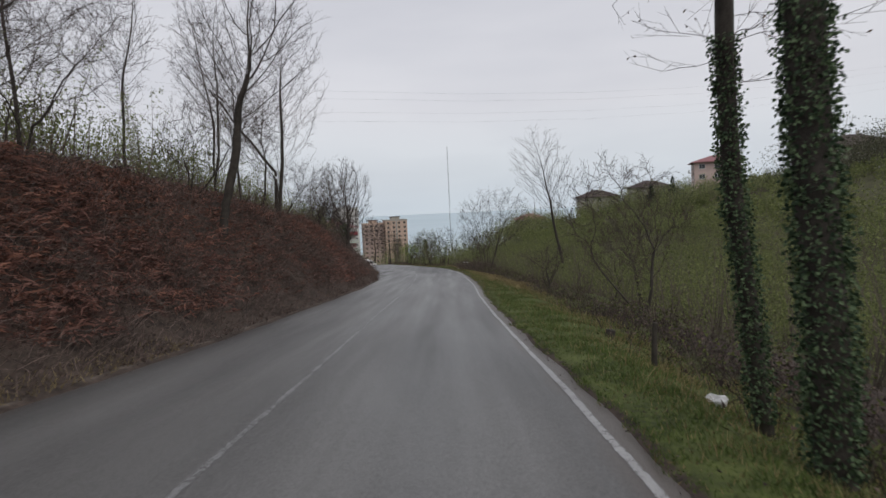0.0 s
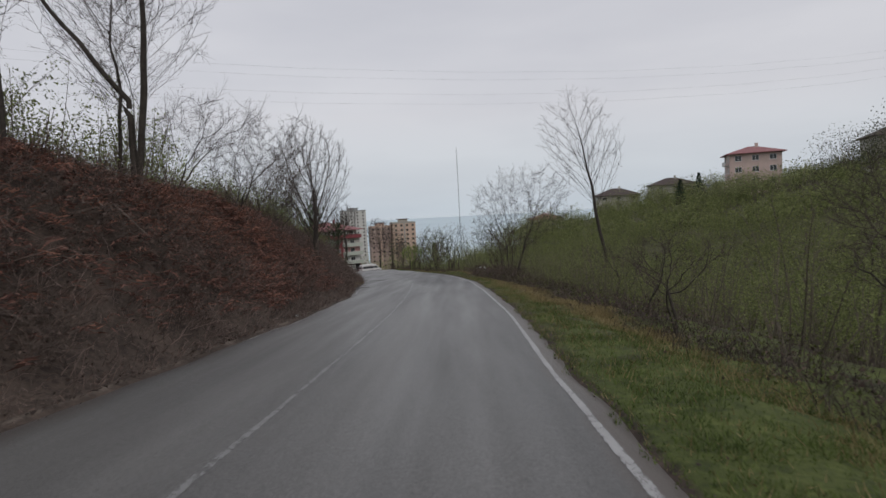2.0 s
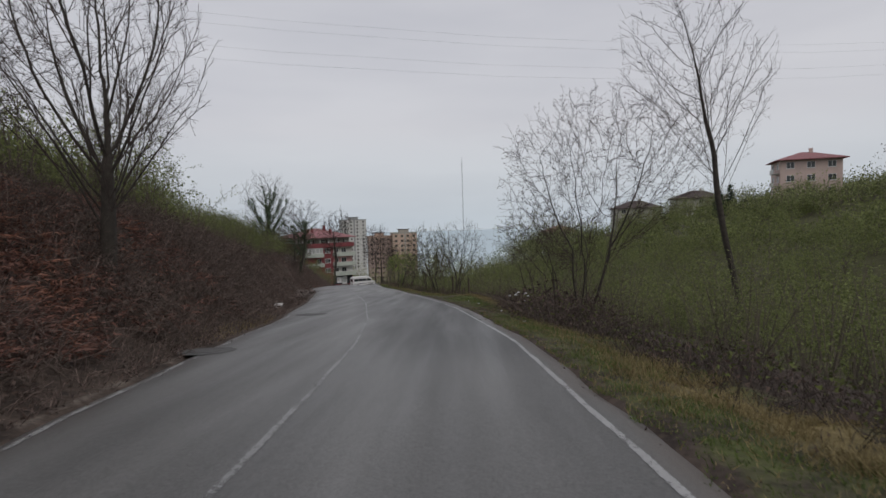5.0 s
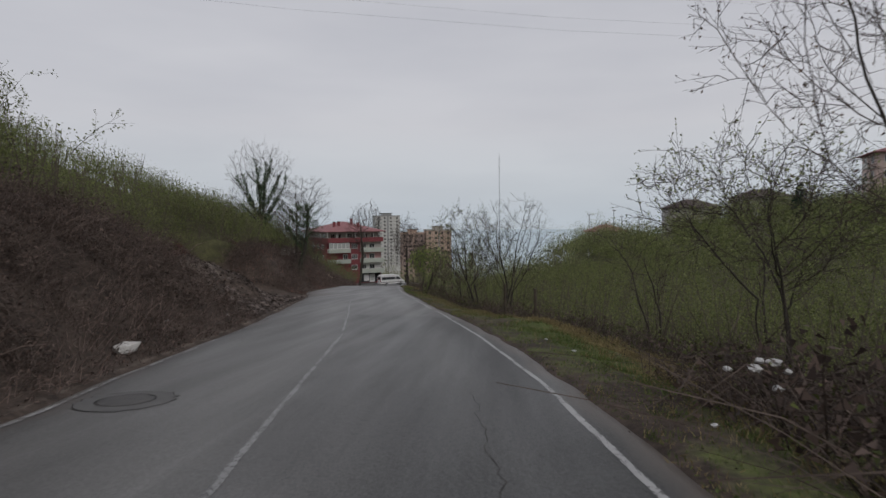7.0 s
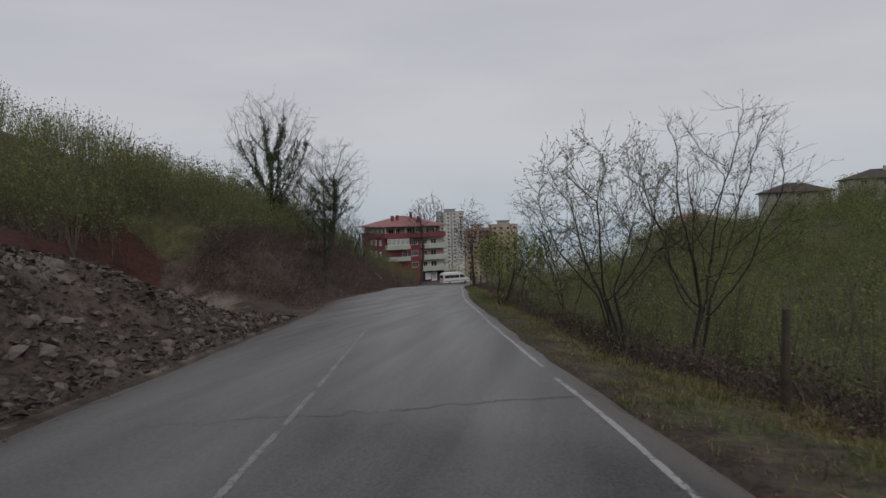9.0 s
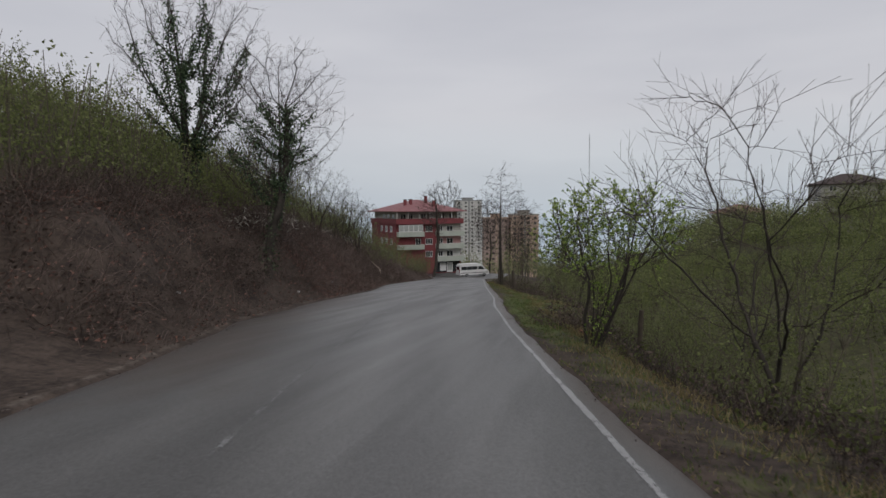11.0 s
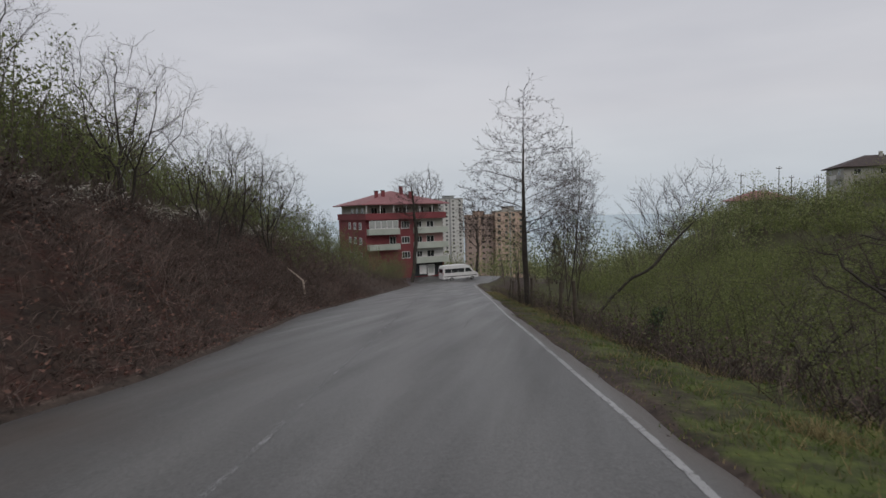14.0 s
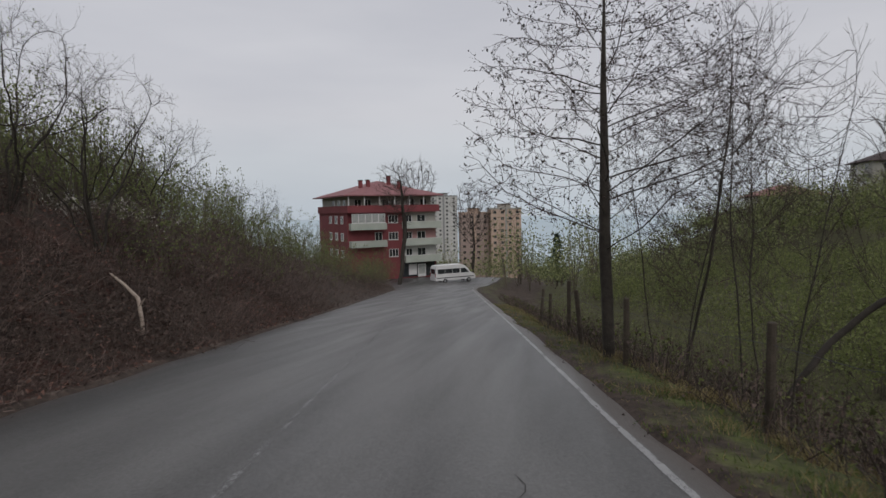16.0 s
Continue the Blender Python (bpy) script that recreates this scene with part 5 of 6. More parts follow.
for x, y in ((-6.3, 95.4), (-4.4, 110.5)):
    place_hazel(NEAR_HAZEL, x, y, hz, "many-stemmed hazel shrub with dark twiggy base", "hazel orchard on the slope", 0.68)
# the orchard in the field: umbrella crowns over bare stems
ORCHARD = hazel_models(4, HILL_LEAF, TWIG, height=3.1, stems=16, twigs=7, leaf=11, size=0.052, whole=True, bare=0.52)
for y in np.arange(92, 126, 2.7):
    for d0 in (6.2, 8.8, 11.6):
        y1, d = y + hz.uniform(-0.7, 0.7), d0 + hz.uniform(-0.7, 0.7)
        if y1 > 118 and d0 < 7:
            continue
        place_hazel(ORCHARD, right_edge(y1) + d, y1, hz, "hazel shrub with a wide green crown over bare stems", "hazel orchard in the field", 1.0)
for y1 in (103.6, 106.2, 108.8, 111.5, 114.3, 117.0):
    place_hazel(ORCHARD, right_edge(y1) + hz.uniform(3.9, 4.9), y1, hz, "hazel shrub with a wide green crown over bare stems", "hazel orchard in the field", 0.92)
# above the bank
LOW_HAZEL = hazel_models(5, HILL_LEAF, height=3.1, stems=8, twigs=9, leaf=9, size=0.062)
for y in np.arange(4, 176, 2.6):
    for d0 in (5.6, 8.0):
        y1 = y + hz.uniform(-1.0, 1.0)
        d = d0 + hz.uniform(-0.9, 0.9)
        if 66 < y1 < 80:
            d += 8.5
        elif 80 <= y1 < 86:
            d += 4.0
        if 34 < y1 < 52 and d0 < 7:
            continue
        if y1 < 46 and not 13 < y1 < 34 and d0 < 6 and hz.random() < 0.6 or hz.random() < 0.12:
            continue
        place_hazel(LOW_HAZEL, left_edge(y1) - d, y1, hz, "bare-stemmed hazel shrub with first leaves above the bank", "hazels above the bank", 1.12 if 52 < y1 < 135 else 1.0)
for y in np.arange(66, 86, 1.5):
    for d0 in (11.0, 13.2):
        y1 = y + hz.uniform(-0.7, 0.7)
        place_hazel(LOW_HAZEL, left_edge(y1) - d0 - hz.uniform(-0.6, 0.6), y1, hz, "young hazel shrub on the brown terrace above the cut", "young hazels on the terrace", 0.55)
for y, d in ((80.5, 9.2), (81.8, 10.6), (83.0, 8.6), (84.2, 9.8), (85.0, 7.6), (86.2, 8.8), (87.0, 6.8), (88.0, 7.9), (82.4, 12.0), (84.8, 11.6), (79.2, 11.2), (86.8, 10.4)):
    place_hazel(LOW_HAZEL, left_edge(y) - d, y, hz, "bare-stemmed hazel shrub with first leaves above the bank", "hazels above the bank", 0.8)
for y in np.arange(120, 189, 1.7):
    y1 = y + hz.uniform(-0.8, 0.8)
    place_hazel(LOW_HAZEL, left_edge(y1) - (hz.uniform(1.6, 4.2) if y < 150 else hz.uniform(0.9, 3.6)), y1, hz, "bare-stemmed hazel shrub with first leaves above the bank", "hazels above the bank", 1.0 if y < 165 else 1.15)


def far_thicket(name, spots, label, seed, height, tufts, leaf_mat, size):
    """Shrubs too many to count, as one mesh: fans of stems under a rounded crown of small leaves."""
    rng = random.Random(seed)
    g = np.random.default_rng(seed)
    wood, places, sizes = Growth(), [], []
    for x, y, k in spots:
        z = ground_z(x, y)
        h = height * k * rng.uniform(0.75, 1.2)
        wide = h * rng.uniform(0.42, 0.58)
        for s in range(5):
            a, u = rng.uniform(0, 6.28), rng.uniform(0.1, 0.3)
            e = Vector((x + math.cos(a) * h * u, y + math.sin(a) * h * u, z + h * rng.uniform(0.6, 0.95)))
            wood.tube([Vector((x, y, z - 0.2)), e], [0.026 * k, 0.010 * k], 3)
        n = int(tufts * max(1.0, k) ** 1.3)
        a, q = g.uniform(0, 6.28, n), np.sqrt(g.random(n))
        top = np.sqrt(1 - 0.85 * q * q)
        u = 0.18 + (top - 0.18) * g.random(n) ** 0.6
        r = q * wide * (1 + 0.3 * np.sin(3 * a + x))
        places.append(np.stack([x + np.cos(a) * r, y + np.sin(a) * r, z + h * u], 1))
        sizes.append(np.full(n, size * min(k, 1.1) ** 0.8))
    at, sz = np.concatenate(places), np.concatenate(sizes)
    out = g.normal(0, 1, at.shape) + np.array((0, 0, 0.3))
    root = tagged(new(name), label, "thicket", kind="stuff")
    new("stem_clump", wood.mesh("stem_clump", HAZEL_STEM)).parent = root
    new("leaves", facets("leaves", at, out, sz * g.uniform(0.6, 1.5, len(sz)), sz * g.uniform(0.5, 1.05, len(sz)), leaf_mat, seed)).parent = root
    return root


fz = random.Random(5)
near_spots, low_spots, spots = [], [], []
for _ in range(760):
    y = fz.uniform(-2, 190)
    d = 13 + 36 * fz.random() ** 1.2
    near_spots.append((right_edge(y) + d, y, 1.0))
for _ in range(720):
    y = fz.uniform(-2, 150)
    d = float(verge(y)) + fz.uniform(2.6, 11.5)
    if 88 < y < 120 and d < 13:
        continue
    low_spots.append((right_edge(y) + d, y, fz.uniform(0.4, 0.6) if 86 < y < 122 else fz.uniform(0.55, 0.8)))
for _ in range(800):
    y = fz.uniform(0, 300)
    d = 45 + 85 * fz.random() ** 1.2
    if y > 250 and d > 60:
        continue
    spots.append((right_edge(y) + d, y, 1.0))
far_thicket("hazel_thicket", near_spots, "olive-green hazel slope across the hollow", 19, 3.4, 420, HILL_LEAF, 0.135)
far_thicket("hazel_thicket", low_spots, "low young hazel growth along the hollow", 29, 3.4, 190, HILL_LEAF, 0.085)
far_thicket("hazel_thicket", spots, "olive-green hazel slope rising to the hillside houses", 9, 3.8, 170, HILL_LEAF, 0.34)
spots = []
for _ in range(560):
    y = fz.uniform(0, 178)
    d = 8 + 34 * fz.random() ** 1.2
    if 65 < y < 80:
        d += 6.5
    spots.append((left_edge(y) - d, y, 1.0))
for _ in range(430):
    y = fz.choice((fz.uniform(50, 67), fz.uniform(84, 100), fz.uniform(95, 132), fz.uniform(66, 86), fz.uniform(10, 34)))
    d = float(bank(y, 2)) + 0.9 + 7.5 * fz.random()
    if 66 < y < 86:
        d = (13.5 if y < 80 else 10.0) + 8 * fz.random()
    spots.append((left_edge(y) - d, y, fz.uniform(0.7, 0.95)))
for _ in range(260):
    y = fz.uniform(102, 142)
    spots.append((left_edge(y) - fz.uniform(5.5, 24), y, fz.uniform(0.7, 1.0)))
for _ in range(230):
    y = fz.uniform(50, 102)
    spots.append((left_edge(y) - fz.uniform(14 if 66 < y < 80 else 8.5, 26), y, fz.uniform(0.8, 1.0)))
far_thicket("hazel_thicket", spots, "hazel scrub on the hill above the bank", 10, 3.4, 230, HILL_LEAF, 0.10)
# woods and gardens below, towards the sea
spots = []
for _ in range(700):
    y = fz.uniform(186, 640)
    x = fz.uniform(-0.35, 0.16) * y + fz.uniform(-10, 10)
    if -66 < x < -20 and y < 238:
        continue
    if abs(x + 75) < 32 and abs(y - 550) < 28 or abs(x + 40) < 30 and abs(y - 408) < 26:
        continue
    spots.append((x, y, fz.uniform(1.6, 3.0) if y < 330 else fz.uniform(1.2, 2.4)))
for x0, x1, y0, y1, n, k in ((58, 92, 138, 160, 60, 1.7), (56, 102, 236, 252, 80, 2.0), (24, 46, 222, 234, 60, 1.75), (4, 30, 200, 260, 60, 1.5)):
    for _ in range(n):
        spots.append((fz.uniform(x0, x1), fz.uniform(y0, y1), k * fz.uniform(0.6, 1.15)))
far_thicket("far_wood", spots, "grey-brown and green woods falling towards the sea", 11, 4.2, 100, BUD_LEAF, 0.29)

dark = [(fz.uniform(82, 126), fz.uniform(120, 148), fz.uniform(1.7, 3.1)) for _ in range(62)] + [(fz.uniform(60, 72), fz.uniform(168, 180), fz.uniform(1.2, 1.8)) for _ in range(5)]
far_thicket("far_wood", dark, "dark evergreen trees on the ridge beside the houses", 31, 4.2, 120, RIDGE_LEAF, 0.27)

lattice_mast(7.3, 651, -70, 63, 0.5)
for z, off in ((15.1, 0.0), (16.9, 1.4), (19.0, 0.3), (20.6, 1.8)):
    g = Growth()
    pts = [Vector((-2.9 + 41.4 * u - 0.3 * off, 106.2 + 13.5 * u + off, z + 1.1 * u * u)) for u in (-3.4, -2.6, -1.8, -1.0, -0.4, 0.2, 0.8, 1.4, 2.0, 2.8)]
    g.tube(pts, [0.0065] * len(pts), 4)
    tagged(new("power_line", g.mesh("power_line", WIRE)), "thin dark overhead power line across the sky", "cable", "overhead power lines")


def pole(x, y, h, label):
    root = tagged(new("utility_pole"), label, "pole", "utility poles")
    g = Growth()
    g.tube([Vector((0, 0, -0.5)), Vector((0, 0, h))], [0.10, 0.07], 7)
    new("shaft", g.mesh("shaft", POST_WOOD)).parent = root
    part("crossarm", *block(-0.6, 0.6, -0.05, 0.05, h - 0.55, h - 0.45), POST_WOOD, root)
    for k in (-0.5, 0.0, 0.5):
        part("insulator", *block(k - 0.06, k + 0.06, -0.06, 0.06, h - 0.45, h - 0.2, 0.02), WHITE_STONE, root)
    root.matrix_world = pose(*stand(x, y), 0, 0, 15)


for x, y, h in ((28.9, 230, 12), (36.3, 230, 11.5), (38.7, 230, 9), (43.9, 230, 8)):
    pole(x, y, h, "utility pole standing beside the hillside houses")

# ---- ground cover: bracken, brambles, grass, litter ----
def cane(g, leaves, rng, p, up, length, thick, leaf, size):
    a = rng.uniform(0, 6.28)
    out = (Vector((math.cos(a), math.sin(a), 0)) * rng.uniform(0.5, 1.2) + up * rng.uniform(0.4, 1.0)).normalized()
    m = p + out * (length * 0.55)
    e = m + (out + Vector((rng.gauss(0, 0.3), rng.gauss(0, 0.3), -0.9))).normalized() * (length * 0.45)
    g.tube([p, m, e], [thick, thick * 0.8, thick * 0.4], 3)
    for _ in range(leaf):
        c = p.lerp(m, rng.random()) if rng.random() < 0.5 else m.lerp(e, rng.random())
        w = swerve(rng, Vector((0, 0, -0.3)), 1.0)
        leaves.leaf(c, w, offshoot(rng, w, 1.57), size * rng.uniform(0.6, 1.5), size * 0.65 * rng.uniform(0.6, 1.4))


cv = random.Random(21)
BRACKEN = leafy("bracken", (0.085, 0.045, 0.038), (0.235, 0.124, 0.098))
RUST = leafy("rust_bracken", (0.12, 0.056, 0.042), (0.32, 0.158, 0.112))


def fern(name, y, d, material, seed):
    """Dead bracken: arching ribs with pairs of narrow drooping leaflets, shorter towards the tip."""
    g = np.random.default_rng(seed)
    n, pairs = len(y), 7
    foot = BANK.at(y, d, 0.25 * g.random(n))
    a = g.uniform(0, 6.283, n)
    out = unit(np.stack([0.8 * np.cos(a) + 0.35, 0.8 * np.sin(a), np.full(n, 0.75)], 1))
    side = unit(np.cross(out, np.array((0, 0, 1.0))))
    length = g.uniform(0.45, 0.95, n)
    at, way, size = [], [], []
    for i in range(pairs):
        u = (i + 0.6) / pairs
        q = foot + out * (length * u)[:, None] - np.array((0, 0, 1.0)) * (0.55 * length * u * u)[:, None]
        for s in (-1, 1):
            at.append(q)
            way.append(side * s + out * 0.4 - np.array((0, 0, 1.0)) * g.uniform(0.1, 0.9, n)[:, None] + g.normal(0, 0.2, (n, 3)))
            size.append(length * 0.30 * (1.1 - u) * g.uniform(0.7, 1.3, n))
    at, way, size = np.concatenate(at), np.concatenate(way), np.concatenate(size)
    return facets(name, at, way, size, 0.16 * size + 0.012, material, seed)


fg = np.random.default_rng(61)
y = np.concatenate([fg.uniform(-4, 54, 17000), fg.uniform(2, 17, 4500), fg.uniform(30, 48, 4500)])
d = 0.9 + 6.6 * fg.random(len(y)) ** 0.85
red = russet(y)
thin = 0.15 + 0.75 * gentle(1.3 - 0.8 * red, 3.0 - 1.4 * red, d + 0.8 * ripple(y, d, 5.0, 8)) * (0.35 + 0.65 * red)
keep = fg.random(len(y)) < thin
y, d, red = y[keep], d[keep], red[keep]
rusty = fg.random(len(y)) < red * (0.15 + 0.6 * gentle(1.6, 3.6, d + 1.4 * ripple(y, d, 4.4, 18)))
root = tagged(new("dead_bracken"), "red-brown dead bracken covering the road bank", "bracken", kind="stuff")
for nm, m, which in (("fronds", BRACKEN, ~rusty), ("rusty_fronds", RUST, rusty)):
    new(nm, fern(nm, y[which], d[which], m, 62)).parent = root

def on_bank(y, d):
    return not (68.2 < y < 84 and d < 9.5)


def ribbon(g, rng, p, up, length, wide):
    """A thin dry stalk, bent once or twice."""
    a = rng.uniform(0, 6.28)
    out = (Vector((math.cos(a), math.sin(a), 0)) * rng.uniform(0.4, 1.3) + up * rng.uniform(0.3, 1.0)).normalized()
    side = offshoot(rng, out, 1.57) * wide
    b = len(g.v)
    q, d = p, out
    for k in range(4):
        w = side * (1 - k / 4.5)
        g.v += [q - w, q + w]
        d = (swerve(rng, d, 0.22) - Vector((0, 0, 0.18))).normalized()
        q = q + d * (length / 3)
    g.f += [(b, b + 1, b + 3, b + 2), (b + 2, b + 3, b + 5, b + 4), (b + 4, b + 5, b + 7, b + 6)]


STALK = leafy("dry_stalk", (0.055, 0.04, 0.036), (0.23, 0.172, 0.15), through=0.1)
DARK_TWIG = surface("dark_twig", (0.055, 0.042, 0.036), (0.15, 0.117, 0.10), 2, 20, bump=0)
PALE_LITTER = leafy("pale_litter", (0.22, 0.20, 0.17), (0.55, 0.52, 0.47), through=0.05)
FALLEN_LEAF = leafy("fallen_leaf", (0.10, 0.055, 0.045), (0.25, 0.14, 0.11), through=0.1)


def bank_spots(g, n, spans, reach, power=1.1):
    """Random places on the bank, in the given stretches, clear of the digging."""
    share = np.array([k for _, _, k in spans])
    pick = g.choice(len(spans), n, p=share / share.sum())
    lo, hi = np.array([a for a, _, _ in spans])[pick], np.array([b for _, b, _ in spans])[pick]
    y, d = g.uniform(lo, hi), 0.12 + reach * g.random(n) ** power
    ok = ~((y > 68.2) & (y < 84) & (d < 9.3)) & (g.random(n) < np.clip(0.65 + 0.7 * ripple(y, d, 3.3, 3) + 0.3 * ripple(y, d, 1.1, 5), 0.38, 1))
    ok &= ~((y > 83) & (y < 99) & (d < 2.8) & (g.random(n) < 0.6))
    return y[ok], d[ok]


def tangle(y, d):
    """How high the dead growth stands above the soil."""
    return (0.22 + 0.55 * np.clip(0.35 + 1.1 * ripple(y, d, 3.3, 3) + 0.6 * ripple(y, d, 1.1, 5), 0, 2)) * gentle(0.05, 1.0, d)


bg = np.random.default_rng(88)
UPHILL = np.array((0.42, 0.0, 0.8))
SPANS = ((-2, 50, 0.40), (46, 68.5, 0.17), (83, 136, 0.38), (136, 178, 0.05))
y, d = bank_spots(bg, 92000, SPANS, 5.6)
h = tangle(y, d)
at = BANK.at(y, d, h * bg.random(len(y)) * 0.5 - 0.03)
dry_stalks = bent_stalks("dry_stalks", at, UPHILL + bg.normal(0, 0.5, at.shape), (0.25 + 0.95 * h) * bg.uniform(0.4, 1.3, len(y)), bg.uniform(0.006, 0.012, len(y)), 0.7, STALK, 1)
y, d = bank_spots(bg, 46000, SPANS, 6.0)
h = tangle(y, d)
at = BANK.at(y, d, h * bg.random(len(y)) * 0.4 - 0.03)
dark_stalks = bent_stalks("dark_stalks", at, UPHILL + bg.normal(0, 0.6, at.shape), (0.3 + 1.1 * h) * bg.uniform(0.4, 1.3, len(y)), bg.uniform(0.007, 0.014, len(y)), 0.5, DARK_TWIG, 2)
y, d = bank_spots(bg, 60000, SPANS, 5.8)
at = BANK.at(y, d, tangle(y, d) * bg.random(len(y)) ** 0.6)
withered = facets("withered_leaves", at, bg.normal(0, 1, at.shape), 0.055 * bg.uniform(0.6, 1.6, len(y)), 0.045 * bg.uniform(0.6, 1.5, len(y)), BRAMBLE, 3)
root = tagged(new("bramble_tangle"), "dark leafless brambles and withered leaves on the bank", "brambles", kind="stuff")
for me in (dry_stalks, dark_stalks, withered):
    new(me.name, me).parent = root
# the bare terrace above the digging: dry stalks and stones' worth of litter
y, d = bg.uniform(65, 88, 7000), bg.uniform(9.4, 15.5, 7000)
at = BANK.at(y, d, -0.02)
terrace = bent_stalks("terrace_stalks", at, np.array((0.2, 0, 0.7)) + bg.normal(0, 0.5, at.shape), bg.uniform(0.15, 0.6, len(y)), bg.uniform(0.008, 0.016, len(y)), 0.7, STALK, 21)
tagged(new("dry_stalks", terrace), "short dry stalks on the brown terrace above the cut", "dry stalks", kind="stuff")
# fallen leaves on the red soil further down
y, d = bank_spots(bg, 26000, ((84, 100, 0.35), (97, 132, 0.65)), 5.0, 0.9)
at = BANK.at(y, d, bg.uniform(0.0, 0.25, len(y)) * gentle(0.1, 1.0, d) + 0.01)
tagged(new("leaf_litter", facets("leaf_litter", at, bg.normal(0, 1, at.shape) * (1, 1, 0.5), 0.07 * bg.uniform(0.6, 1.5, len(y)), 0.055 * bg.uniform(0.6, 1.4, len(y)), FALLEN_LEAF, 4)), "red-brown fallen leaves on the soil of the bank", "leaf litter", kind="stuff")
# pale scraps along the brow of the bank
y = bg.uniform(96, 130, 4200)
d = np.array([float(bank(q, 2)) for q in y]) + 0.35 + bg.normal(0, 0.28, len(y))
keep = (ripple(y, d, 3.1, 2) > -0.25)
y, d = y[keep], d[keep]
at = BANK.at(y, d, bg.uniform(0.1, 0.65, len(y)))
tagged(new("pale_scraps", facets("pale_scraps", at, bg.normal(0, 1, at.shape), 0.15 * bg.uniform(0.5, 1.7, len(y)), 0.05 * bg.uniform(0.5, 1.5, len(y)), PALE_LITTER, 5)), "pale dry leaves and cut stalks along the brow of the bank", "litter", kind="stuff")


def grow_bramble(seed, size):
    """A dome of many thin dead canes that arch over one another, with a few withered leaves."""
    rng = random.Random(seed)
    canes, dead = Growth(), Growth()
    for _ in range(52):
        a, r = rng.uniform(0, 6.28), 0.55 * size * math.sqrt(rng.random())
        p = Vector((math.cos(a) * r, math.sin(a) * r, -0.1))
        ribbon(canes, rng, p, Vector((0, 0, 1)), size * rng.uniform(0.8, 1.7), rng.uniform(0.004, 0.007))
    for _ in range(16):
        a = rng.uniform(0, 6.28)
        cane(canes, dead, rng, Vector((math.cos(a) * 0.2, math.sin(a) * 0.2, -0.1)), Vector((0, 0, 1)), size * rng.uniform(0.9, 1.6), rng.uniform(0.005, 0.009), 0, 0.05)
    for _ in range(150):
        a, r = rng.uniform(0, 6.28), 0.75 * size * math.sqrt(rng.random())
        c = Vector((math.cos(a) * r, math.sin(a) * r, size * rng.uniform(0.0, 0.75) * (1 - (r / size) ** 2)))
        w = swerve(rng, Vector((0, 0, -0.2)), 1.0)
        dead.leaflet(c, w, offshoot(rng, w, 1.57), 0.075 * rng.uniform(0.6, 1.5), 0.05 * rng.uniform(0.6, 1.5))
    return canes.mesh("cane_tangle", DARK_TWIG), dead.mesh("withered_leaves", BRAMBLE)


BRAMBLES = [grow_bramble(300 + k, 0.75 + 0.12 * k) for k in range(5)]
def bush(x, y, k, tilt, label, group):
    canes, dead = BRAMBLES[cv.randrange(5)]
    root = tagged(new("bramble_bush"), label, "bramble", group)
    for nm, me in (("cane_tangle", canes), ("withered_leaves", dead)):
        new(nm, me).parent = root
    root.matrix_world = Matrix.Translation((x, y, ground_z(x, y))) @ Matrix.Rotation(tilt, 4, "Y") @ Matrix.Rotation(cv.uniform(0, 6.28), 4, "Z") @ Matrix.Diagonal((k, k, k, 1))


for _ in range(290):
    y = cv.uniform(0, 165) if cv.random() < 0.35 else cv.choice((cv.uniform(46, 68), cv.uniform(82, 125)))
    wb = float(bank(y, 2))
    d = cv.uniform(0.9, 3.8) if y < 44 else cv.uniform(0.9, wb + 2.2)
    if on_bank(y, d):
        bush(left_edge(y) - d, y, cv.uniform(0.7, 1.25) * (0.7 if d < 1.4 else 1.0), 0.45, "low brown leafless bramble bush on the bank", "brambles on the bank")

y = bg.uniform(-2, 150, 30000)
v = verge(y)
d = v + 1.15 + bg.normal(0, 0.6, len(y))
mound = (y > 50) & (y < 58.5)
d[mound] = bg.uniform(0.9, 4.2, mound.sum())
late = (y > 103.5) & (y < 128)
d[late] = v[late] + bg.uniform(-0.7, 2.6, late.sum())
keep = (d > 0.6 * v) & ~((y > 96) & (y < 103) & (bg.random(len(y)) < 0.7)) & ~((y > 18) & (y < 44) & (bg.random(len(y)) < 0.35))
y, d, tall = y[keep], d[keep], np.where(mound, 1.5, np.where(late, 1.35, 1.0))[keep]
at = VERGE.at(y, d, -0.02)
brush = bent_stalks("cane_tangle", at, np.array((0.05, 0, 0.8)) + bg.normal(0, 0.5, at.shape), tall * bg.uniform(0.25, 1.0, len(y)), bg.uniform(0.006, 0.013, len(y)), 0.6, TWIG, 6)
half = bg.random(len(y)) < np.where(y > 103, 0.5, 0.16)
at2 = VERGE.at(y[half] + bg.normal(0, 0.3, half.sum()), d[half], 0.0)
pale = bent_stalks("dry_stalks", at2, np.array((0.0, 0, 0.9)) + bg.normal(0, 0.4, at2.shape), tall[half] * bg.uniform(0.2, 0.8, half.sum()), bg.uniform(0.006, 0.011, half.sum()), 0.6, STALK, 7)
pick = bg.integers(0, len(y), 30000)
at3 = VERGE.at(y[pick] + bg.normal(0, 0.15, 30000), np.maximum(d[pick] + bg.normal(0, 0.2, 30000), 0.05), 0.0)
at3[:, 2] += tall[pick] * bg.uniform(0, 0.55, 30000)
size = 0.055 * bg.uniform(0.6, 1.5, 30000)
fresh = bg.random(30000) < 0.55
dead = facets("withered_leaves", at3[~fresh], bg.normal(0, 1, at3[~fresh].shape), size[~fresh], size[~fresh] * 0.8, BRAMBLE, 8)
